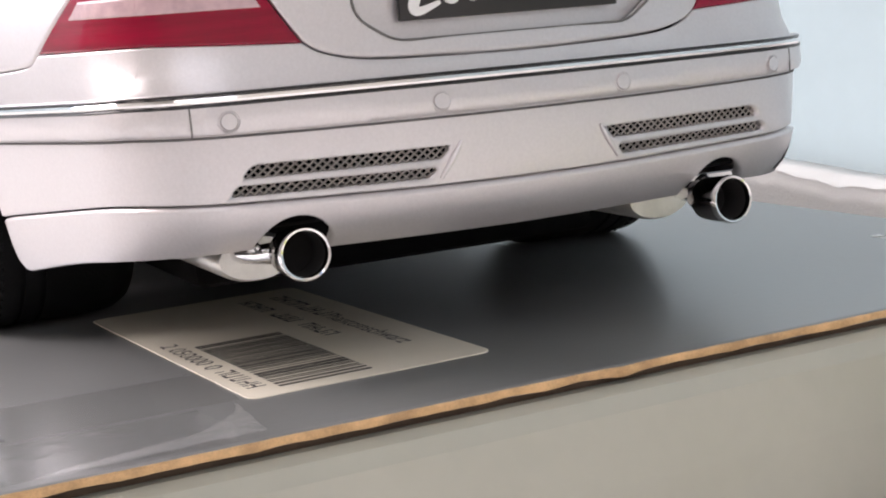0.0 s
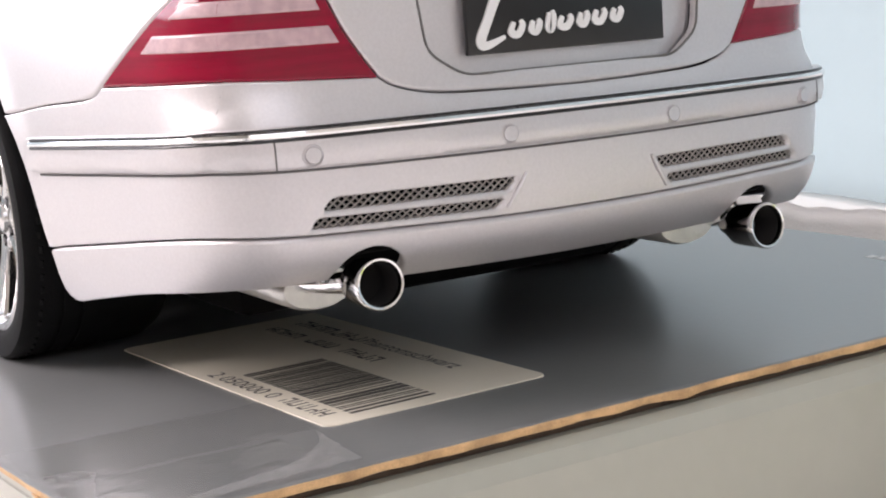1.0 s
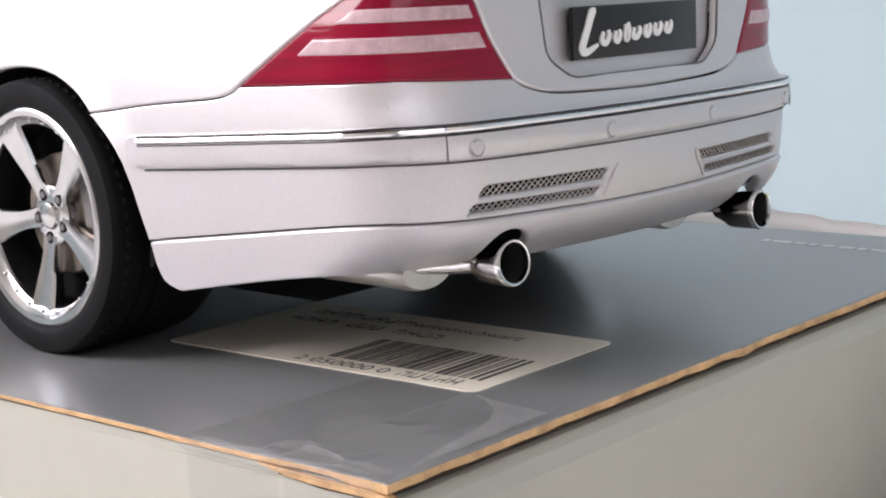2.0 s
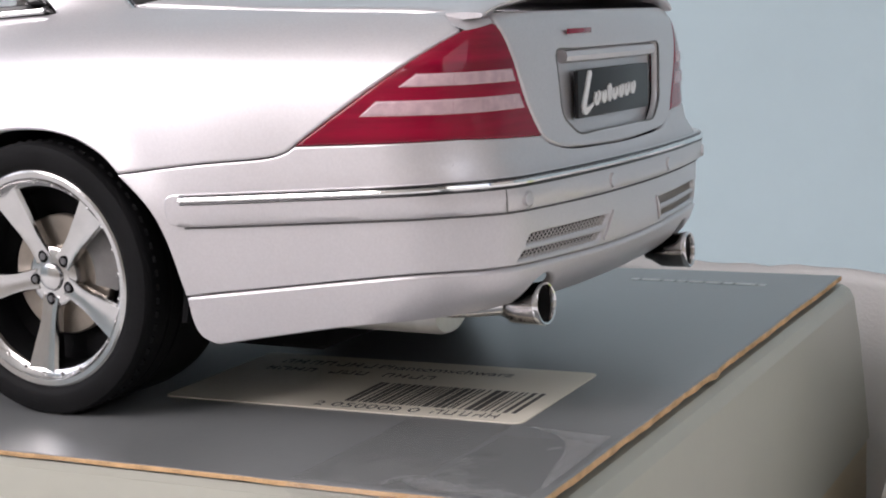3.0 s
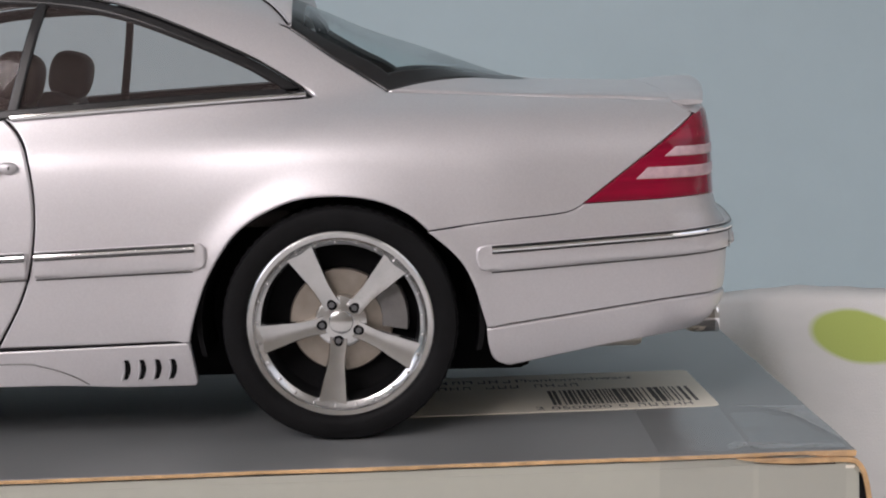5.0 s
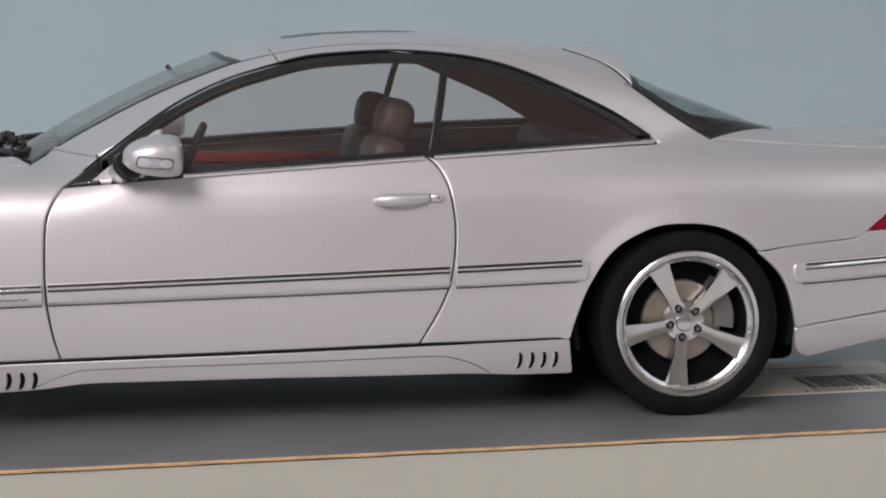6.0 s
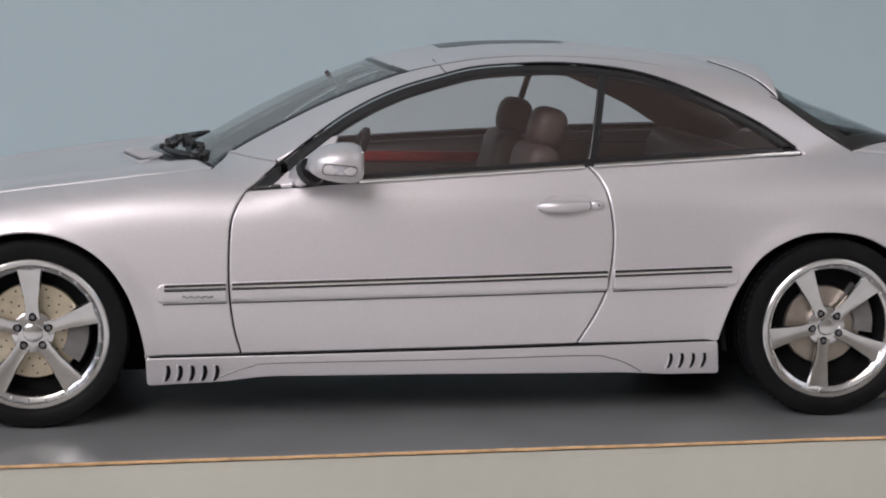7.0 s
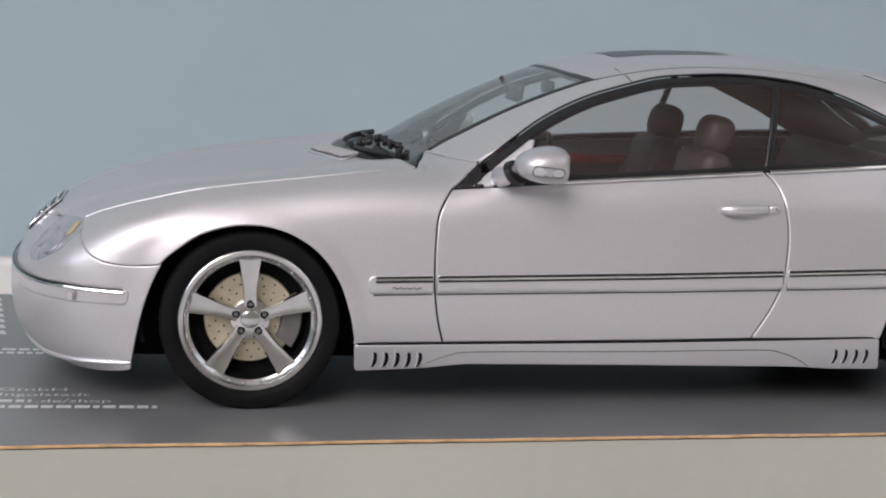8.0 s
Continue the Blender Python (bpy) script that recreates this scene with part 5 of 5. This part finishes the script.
bar("spoiler_edge", on_side([(front_x(y) + 0.35, y) for y in np.linspace(-18, -32.0, 16)], 0.2, "top"), 0.22, PAINT)
bar("roof_joint", on_side([(0.9, 68.8), (0.2, 69.9), (-0.6, 71.2)], 0.02), 0.16, CALIPER)
# brown lining inside the far rear pillar
skin("pillar_lining", mirrored(patch("left", [[(35, 70.2), (46, 65.3), (58, 59.8), (67, 54.4), (70, 51.0), (82, 51.0), (88, 54.5), (74, 62.5), (62, 67.4), (50, 70.2)]], off=-1.9, rim=0, step=2.5)), LINING, car, "brown inner pillar panel")

# vent mesh behind the slots
for s in (1, -1):
    back = patch("rear", [[(-35.0, 19.6), (-32, 25), (-8, 24.8), (-10.5, 19.2)]], off=-1.5, lip=0, rim=0, step=2)
    vm = skin("vent_mesh", back if s > 0 else mirrored(back), UNDER, car, "dark mesh behind the bumper slots")
    bm = bmesh.new()
    for i in range(-6, 40):
        for d in (1, -1):
            y0, y1 = -34.5 + i * 0.95, -34.5 + i * 0.95 + d * 5.0
            pts = [(y, z) for y, z in zip(np.linspace(y0, y1, 5), np.linspace(20.0, 24.2, 5)) if -34 < y < -8.5]
            if len(pts) > 1:
                t = tube([tuple(p) for p in on_side(pts, -0.7 + 0.05 * d, "rear")], 0.11, 4)
                me = bpy.data.meshes.new("wire")
                t.to_mesh(me)
                t.free()
                bm.from_mesh(me)
                bpy.data.meshes.remove(me)
    if s < 0:
        bmesh.ops.scale(bm, vec=(1, -1, 1), verts=bm.verts)
        bmesh.ops.reverse_faces(bm, faces=bm.faces)
    tagged(part("wire_lattice", bm, WIRE, vm, "crossed bright wires"), kind="stuff")

bar("slot_lip", on_side([(-8.5, 24.1), (-9.4, 22.6), (-10.9, 20.4)], 0.05, "rear"), [0.2, 0.36, 0.22], PAINT)

# exhaust: a tail pipe each side, silencer, hanger
for s in (1, -1):
    m = Matrix.Translation((142.6, -25.9, 14.2) if s > 0 else (143.8, 26.8, 13.4)) @ Matrix.Rotation(radians(-s * 2.5), 4, "Z") @ Matrix.Rotation(radians(-4), 4, "Y") @ Matrix.Scale(0.86, 4)
    tip = part("tail_pipe", lathe([(1.3, -8.2), (1.8, -7.0), (2.9, -5.2), (3.1, -3), (3.2, -0.3), (3.1, 0.1), (2.9, 0.15), (2.72, -0.2), (2.7, -5)], 40, "x"), PIPE, car, "dark chrome exhaust tail pipe", m=m)
    part("pipe_rim", lathe([(2.72, -0.3), (2.85, 0.2), (3.1, 0.28), (3.28, 0.05), (3.28, -0.6), (3.1, -0.6)], 40, "x"), CHROME, tip, "bright chrome pipe rim", m=m)
    part("pipe_inside", lathe([(2.7, -0.5), (2.66, -5), (0, -5)], 32, "x"), PIPE_BORE, tip, m=m)
    sil = part("silencer", moved(lathe([(0, -22), (5.4, -21.5), (6.0, -20), (6.0, -1.2), (5.4, -0.2), (0, 0)], 32, "x"), (0, 0, 0), Matrix.Scale(0.55, 4, (0, 0, 1)) @ Matrix.Scale(0.8, 4)), ALU, car, "pale cast silencer under the tail", m=Matrix.Translation((129.5, -s * 26.5, 12.2)))
    part("flange", tube([(126.5, -s * 29.0, 12.8), (130.5, -s * 28.6, 13.0), (133.5, -s * 27.4, 13.3), (137.5, -s * 26.5, 13.9)], [0.7, 0.9, 1.1, 1.3], 10), CHROME, sil, "small bright hanger")
    part("hanger_bolt", block(1.4, 1.4, 1.4, (135.2, -s * 29.0, 14.6), 0.3, m=Matrix.Rotation(0.6, 4, "X")), CHROME, sil)

# ---------------- underbody, arch liners ----------------
part("underbody", block(222, 57, 28, (0, 0, 20.0), 2.0), UNDER, car, "black underbody")
part("boot_floor", block(36, 72, 24, (118, 0, 28.0), 2.0), UNDER, car)
for x in (-80, 80):
    for s in (-1, 1):
        bm = bmesh.new()
        rows = []
        for a in np.linspace(-0.25, math.pi + 0.25, 24):
            c, d = 21.8 * math.cos(a), 20.4 * math.sin(a)
            rows.append([bm.verts.new((x + c, s * 47.2, 18.3 + d)), bm.verts.new((x + c, s * 33.5, 18.3 + d)), bm.verts.new((x + c * 1.04, s * 33.5, 18.6 + d * 1.04)), bm.verts.new((x + c * 1.04, s * 47.2, 18.6 + d * 1.04))])
        for a, b in zip(rows, rows[1:]):
            for i in range(4):
                bm.faces.new((a[i], a[(i + 1) % 4], b[(i + 1) % 4], b[i]))
        bmesh.ops.recalc_face_normals(bm, faces=bm.faces)
        part("arch_liner", bm, UNDER, car)

# ---------------- cabin ----------------
part("cabin_floor", block(120, 78, 3, (12, 0, 34), 0.8), CABIN, car)
part("parcel_shelf", block(40, 62, 3, (84, 0, 47.0), 1.0), CABIN, car, "brown-black parcel shelf")
bm = block(22, 76, 12, (-36, 0, 44.5), 3.0, 3)
part("dashboard", moved(bm, (0, 0, -2.5)), CABIN, car, "dark brown dashboard")
roof_z = float(project("top", np.array([(-17.0, 0.0)]))[0][0, 2])
inner = part("interior_mirror", block(1.6, 13.0, 4.0, (-17.5, 0, roof_z - 4.6), 0.7, 3, m=Matrix.Rotation(radians(8), 4, "Y")), CABIN, car, "small grey-brown interior mirror")
part("mirror_stem", tube([(-18.3, 0, roof_z - 4.0), (-20.0, 0, roof_z - 2.2), (-21.0, 0, roof_z - 1.0)], 0.5, 8), CABIN, inner)
part("mirror_glass", block(0.2, 11.8, 3.1, (-16.6, 0, roof_z - 4.6), 0.08, 1, m=Matrix.Rotation(radians(8), 4, "Y")), PIPE, inner)
part("dash_hood", block(12, 24, 6, (-28, -20, 47), 2.0, 3), CABIN, car)
for s in (-1, 1):
    y = -21.5 if s < 0 else 16.5
    m = Matrix.Translation((18.0, y, 29.8)) @ Matrix.Rotation(radians(13), 4, "Y")
    seat = part("front_seat", block(7.5, 21, 27, (0, 0, 11), 3.0, 4), SEAT, car, "taupe leather bucket seat with a headrest", m=m)
    part("headrest", moved(ellipsoid(4.0, 5.3, 4.6, 2.8), (0.8, 0, 28.0)), SEAT, seat, m=m)
    part("bolster", tube([(-2.5, -9.3, 2), (-2.6, -9.3, 12), (-1.0, -8.2, 21)], [2.2, 2.0, 1.4], 10), SEAT, seat, m=m)
    part("bolster", tube([(-2.5, 9.3, 2), (-2.6, 9.3, 12), (-1.0, 8.2, 21)], [2.2, 2.0, 1.4], 10), SEAT, seat, m=m)
    part("cushion", block(24, 21, 7, (-13, 0, 0.5), 2.6, 3), SEAT, seat, m=Matrix.Translation((19.5, y, 35)))
    part("belt_guide", block(1.0, 2.2, 7.0, (4.6, s * -8.8, 20), 0.3), ALU, seat, m=m)
part("rear_seat", block(9, 66, 22, (64, 0, 43), 3.5, 4), SEAT, car, "brown leather rear bench", m=Matrix.Translation((64, 0, 43)) @ Matrix.Rotation(radians(18), 4, "Y") @ Matrix.Translation((-64, 0, -43)))
part("rear_cushion", block(24, 66, 8, (50, 0, 38), 3.0, 3), SEAT, car)
part("console", block(70, 9, 8, (0, 0, 38), 2.0, 3), CABIN, car)
for s in (-1, 1):
    dp = part("door_lining", block(68, 2.0, 10, (-4, s * 43.4, 40.6), 0.8), CABIN, car, "dark door lining with a red strip")
    part("red_strip", block(58, 0.8, 2.6, (-6, s * 42.0, 44.8), 0.3), WOOD, dp, "red strip along the door")
    part("side_lining", block(46, 2.0, 12, (54, s * 40.0, 43.5), 0.8, m=None), CABIN, car)
wheel_pts = [(math.sin(a) * 2.4, math.cos(a) * 8.6, math.sin(a) * 8.2) for a in np.linspace(0, 2 * math.pi, 28, endpoint=False)]
sw = part("steering_wheel", tube(wheel_pts, 0.8, 8, closed=True), BLACK, car, "dark steering wheel", m=Matrix.Translation((-17, -19.5, 48)) @ Matrix.Rotation(radians(8), 4, "Y"))
part("wheel_boss", moved(ellipsoid(1.4, 3.6, 3.0), (0, 0, 0)), BLACK, sw, m=Matrix.Translation((-17, -19.5, 48)))
part("rear_view_mirror", block(1.6, 9, 3.2, (-9.5, 0, 65.5), 0.7, 3), BLACK, car, "dark rear view mirror")
hl = patch("top", [roof_p * 0.97 + np.array([0.8, 0])], off=-2.0, lip=0, rim=0, step=4)
skin("headlining", hl, CABIN, car)

# ---------------- wheels ----------------
def wheel(front):
    """Rim with five spokes, tyre, bolts, rivets and brake, axle along y, outer side at -y."""
    rim = part("wheel", lathe([(14.55, -2.2), (14.6, -2.55), (14.3, -2.75), (13.6, -2.6), (13.25, -1.9), (12.75, -1.55), (12.45, -1.35), (12.35, -0.9)], 72), RIM, car,
               "five-spoke silver alloy wheel with a low tyre")
    part("tyre", lathe([(14.5, -2.3), (14.9, -2.75), (15.7, -3.05), (17.2, -3.1), (17.9, -2.95), (18.22, -2.5), (18.3, -1.7), (18.3, 1.6), (17.9, 1.7), (17.9, 2.1), (18.3, 2.2), (18.3, 4.2), (17.9, 4.3), (17.9, 4.7), (18.3, 4.8),
                        (18.3, 12.9), (18.0, 14.9), (17.2, 16.3), (15.6, 16.7), (14.3, 16.1)], 96), RUBBER, rim, "black low-profile rubber tyre")
    bm = bmesh.new()
    for i in range(64):
        a = 2 * math.pi * i / 64
        t = block(0.9, 1.3, 0.35, (0, -1.15, 18.05), 0.08, 1, m=Matrix.Rotation(0.6, 4, "X"))
        bmesh.ops.rotate(t, cent=(0, 0, 0), matrix=Matrix.Rotation(a, 3, "Y"), verts=t.verts)
        me = bpy.data.meshes.new("t")
        t.to_mesh(me)
        t.free()
        bm.from_mesh(me)
        bpy.data.meshes.remove(me)
    part("tread", bm, RUBBER, rim)
    # the inner well, coloured black for the shade behind the spokes
    part("well", lathe([(12.35, -0.9), (12.25, -0.4), (12.0, 3.6), (0.0, 3.9)], 48), UNDER, rim, "wheel barrel blackened as shade")
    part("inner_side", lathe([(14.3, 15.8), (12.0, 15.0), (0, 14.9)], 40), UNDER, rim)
    br = 9.4 if front else 8.2
    disc = part("brake_disc", lathe([(3.5, 2.6), (3.5, 2.1), (br - 0.2, 2.1), (br, 2.3), (br, 3.2)], 56), DISC_F if front else DISC, rim, "drilled steel brake disc" if front else "plain steel brake disc")
    if front:
        bm = bmesh.new()
        for i in range(18):
            for j, r in enumerate((5.6, 7.0, 8.4)):
                a = 2 * math.pi * (i + j / 3) / 18
                bmesh.ops.create_circle(bm, cap_ends=True, radius=0.2, segments=8, matrix=Matrix.Translation((r * math.cos(a), 2.05, r * math.sin(a))) @ Matrix.Rotation(radians(90), 4, "X"))
        part("drill_holes", bm, UNDER, disc)
    bm = bmesh.new()
    rows = []
    for a in np.linspace(-0.62, 0.5, 14):
        ca, sa = math.cos(a), math.sin(a)
        rows.append([bm.verts.new((r * ca, y, r * sa)) for r, y in ((6.4, 1.4), (6.6, 1.0), (10.4, 1.0), (10.7, 1.4), (10.7, 3.4), (6.4, 3.4))])
    for a, b in zip(rows, rows[1:]):
        for i in range(6):
            bm.faces.new((a[i], a[(i + 1) % 6], b[(i + 1) % 6], b[i]))
    bm.faces.new(rows[0]), bm.faces.new(rows[-1][::-1])
    bmesh.ops.recalc_face_normals(bm, faces=bm.faces)
    part("caliper", bm, CALIPER, rim, "grey brake caliper")
    # spokes: one flat wide blade, scooped on the way to the rim
    for i in range(5):
        bm = bmesh.new()
        rows = []
        for r in np.linspace(2.6, 12.75, 12):
            u = (r - 2.6) / 10.15
            wd = 1.55 - 0.22 * math.sin(math.pi * min(1, u * 1.6)) + 1.05 * u ** 2.2
            skew = 0.35 * u
            y = -0.15 - 1.5 * u ** 1.25
            bk = 1.3 + 1.1 * u
            rows.append([bm.verts.new(p) for p in ((r, y + bk, -wd * 0.8 + skew), (r, y + 0.45, -wd + skew), (r, y, -wd * 0.86 + skew), (r, y + 0.3, skew), (r, y, wd * 0.86 + skew), (r, y + 0.45, wd + skew), (r, y + bk, wd * 0.8 + skew))])
        for a, b in zip(rows, rows[1:]):
            for k in range(7):
                bm.faces.new((a[k], a[(k + 1) % 7], b[(k + 1) % 7], b[k]))
        bm.faces.new(rows[0]), bm.faces.new(rows[-1][::-1])
        bmesh.ops.recalc_face_normals(bm, faces=bm.faces)
        part("spoke", bm, RIM, rim, m=Matrix.Rotation(radians(72 * i - 90), 4, "Y"))
    hub = part("hub", lathe([(0, 0.0), (3.5, 0.0), (4.0, 0.2), (4.2, 0.8), (4.2, 2.0)], 40), RIM, rim)
    part("hub_cap", lathe([(0, -0.75), (1.2, -0.72), (1.75, -0.5), (1.95, 0.05)], 32), RIM, rim)
    for i in range(5):
        a = radians(72 * i - 90)
        m = Matrix.Rotation(a, 4, "Y") @ Matrix.Translation((3.05, 0, 0))
        part("bolt_hole", lathe([(0, -0.07), (0.78, -0.07), (0.86, -0.03), (0.9, 0.1)], 18), UNDER, rim, m=m)
        part("bolt", lathe([(0, -0.25), (0.42, -0.25), (0.5, -0.05)], 6), BOLT, rim, m=m)
        for d in (0.28, 1.03):
            part("pin", lathe([(0, -0.15), (0.16, -0.13), (0.2, 0.05)], 8), BOLT, rim, m=Matrix.Rotation(a + d, 4, "Y") @ Matrix.Translation((3.0, 0, 0)))
    pin = None
    for i in range(25):
        a = 2 * math.pi * (i + 0.5) / 25
        m = Matrix.Rotation(a, 4, "Y") @ Matrix.Translation((12.85, -1.75, 0))
        if pin is None:
            pin = part("rivet", ellipsoid(0.24, 0.24, 0.24, 2, 8, 5), RIM, rim)
            first = pin
        else:
            pin = new("rivet", first.data)
            pin.parent = rim
        pin.matrix_local = Matrix.Scale(MM, 4) @ m @ Matrix.Scale(1 / MM, 4)
    return rim


AXLE_Y, AXLE_Z = 0.0472, 0.0183
fw = wheel(True)
rw = wheel(False)
for proto, x, turn in ((fw, -0.080, 0.0), (rw, 0.080, -27.0)):
    proto.matrix_local = pose(x, -AXLE_Y, AXLE_Z) @ pose(0, 0, 0, 0, turn, 0)
    copy_thing(proto, pose(x, AXLE_Y, AXLE_Z, 0, 0, 180) @ pose(0, 0, 0, 0, turn + 20, 0))

# ---------------- print on the lid ----------------
def lid_print(name, x0, x1, y0, y1, label):
    """A line of pale print that cannot be read, as short bars."""
    ob = thing(name, label, "print")
    rnd = random.Random(int(x0 * 7 + y0 * 13))
    x = x0
    while x < x1:
        w = min(rnd.uniform(1.2, 4.0), x1 - x)
        if w > 0.5:
            part("print_bar", prism([(x, y0), (x + w, y0), (x + w, y1), (x, y1)], 0.04, "xy", 0.02), SILVERINK, ob, smooth=False)
        x += w + 0.7
    return ob


for x0, x1, y0, y1 in ((-180, -133.0, -35.1, -33.2), (-180, -131.5, -39.4, -37.5), (-180, -123.8, -44.6, -42.7), (-180, -98.4, -49.2, -47.2), (-180, -126, 2.6, 4.4), (-180, -125.4, -1.0, 0.8), (117, 143, 71.0, 72.7)):
    lid_print("lid_print", x0, x1, y0, y1, "line of small pale print on the grey lid")
for words, x0, x1, y, h in (("GmbH", -131.4, -117.4, -35.3, 2.6), ("Ingolstadt", -130.6, -112.4, -39.6, 2.6), (".de/shop", -122.8, -107.8, -44.8, 2.6)):
    ob = thing("lid_lettering", "small pale lettering printed on the grey lid", "print")
    lettering("letters", words, (x0, y, 0.03), (x1, y, 0.03), h, SILVERINK, ob)
emblem = thing("lid_emblem", "pale striped block printed on the grey lid", "print")
for i in range(7):
    y = 20 + i * 7
    part("stripe", prism([(-178, y), (-136 - i * 1.0, y), (-137 - i * 1.0, y + 4), (-178, y + 4)], 0.04, "xy", 0.02), SILVERINK, emblem, smooth=False)



# ---------------- clear tape over the lid's corner ----------------
def tape(name, x0, x1, y_in, drop, material, crumple, label):
    """A strip of tape stuck on the lid, folded over its front edge."""
    ob = thing(name, label, "tape")
    nx, ny = 26, 34
    front = lambda x: -70.1 + 0.0469 * x - 0.2
    bm = bmesh.new()
    rows = []
    for j in range(ny):
        row = []
        for i in range(nx):
            x = x0 + (x1 - x0) * i / (nx - 1)
            y = y_in + 2.0 * noise.noise((x * 0.15, 2, 5)) + (front(x) + 1.2 - y_in) * j / (ny - 1)
            w = crumple * max(0, noise.noise((x * 0.22, y * 0.22, 9)) + 0.45 * noise.noise((x * 0.7, y * 0.6, 3)))
            row.append(bm.verts.new((x, y, 0.14 + w)))
        rows.append(row)
    for z in (-0.1, -0.9):
        rows.append([bm.verts.new((x0 + (x1 - x0) * i / (nx - 1), front(x0 + (x1 - x0) * i / (nx - 1)) - 0.15 + (0.4 if z > -0.5 else 0), z)) for i in range(nx)])
    for k in range(8):
        rows.append([bm.verts.new((x0 + (x1 - x0) * i / (nx - 1), front(x0 + (x1 - x0) * i / (nx - 1)) + 0.9, -1.6 - (drop - 1.6) * k / 7)) for i in range(nx)])
    for a, b in zip(rows, rows[1:]):
        for i in range(nx - 1):
            bm.faces.new((a[i], b[i], b[i + 1], a[i + 1]))
    bmesh.ops.recalc_face_normals(bm, faces=bm.faces)
    part("tape_film", bm, material, ob)
    return ob


tape("clear_tape", 127.5, 141.5, -33.8, 36, TAPE, 0.06, "clear glossy tape folded over the box edge")
corner_tape = tape("crumpled_tape", 142.3, 155.5, -38.5, 20, TAPE, 0.2, "crumpled milky tape at the box corner")


def film(outline, lift, crumple, seed, n=22):
    """A loose piece of film: four sides given as two long edges, laid on the lid with wrinkles."""
    a, b = (np.asarray(e, float) for e in outline)
    ts = np.linspace(0, 1, n)
    at_a = np.stack([np.interp(ts, np.linspace(0, 1, len(a)), a[:, i]) for i in (0, 1)], 1)
    at_b = np.stack([np.interp(ts, np.linspace(0, 1, len(b)), b[:, i]) for i in (0, 1)], 1)
    bm = bmesh.new()
    rows = []
    for u in np.linspace(0, 1, n):
        row = []
        for p, q in zip(at_a, at_b):
            x, y = p + (q - p) * u
            w = max(0.0, noise.noise((x * 0.3, y * 0.25, seed)) + 0.6 * noise.noise((x * 0.9, y * 0.8, seed + 3)))
            row.append(bm.verts.new((x, y, lift + crumple * w)))
        rows.append(row)
    for p, q in zip(rows, rows[1:]):
        for i in range(n - 1):
            bm.faces.new((p[i], q[i], q[i + 1], p[i + 1]))
    bmesh.ops.recalc_face_normals(bm, faces=bm.faces)
    return bm


arc = spline([(143, -35), (148, -37), (152, -42), (154, -50), (155.6, -57)], 4)
part("torn_film", film((arc, [(155.4, -36), (156.2, -58)]), 0.5, 0.35, 4), TAPE_DULL, corner_tape, "milky torn film over the corner")
part("crease", film(([(138.5, -58.6), (140.5, -57.2), (144, -58.6), (149, -60.0), (155.4, -59.6)], [(138.0, -62.0), (144, -62.2), (151, -62.4), (155.8, -61.8)]), 0.25, 0.9, 2, 26), TAPE_PALE, corner_tape, "whitish crumpled edge of the tape")
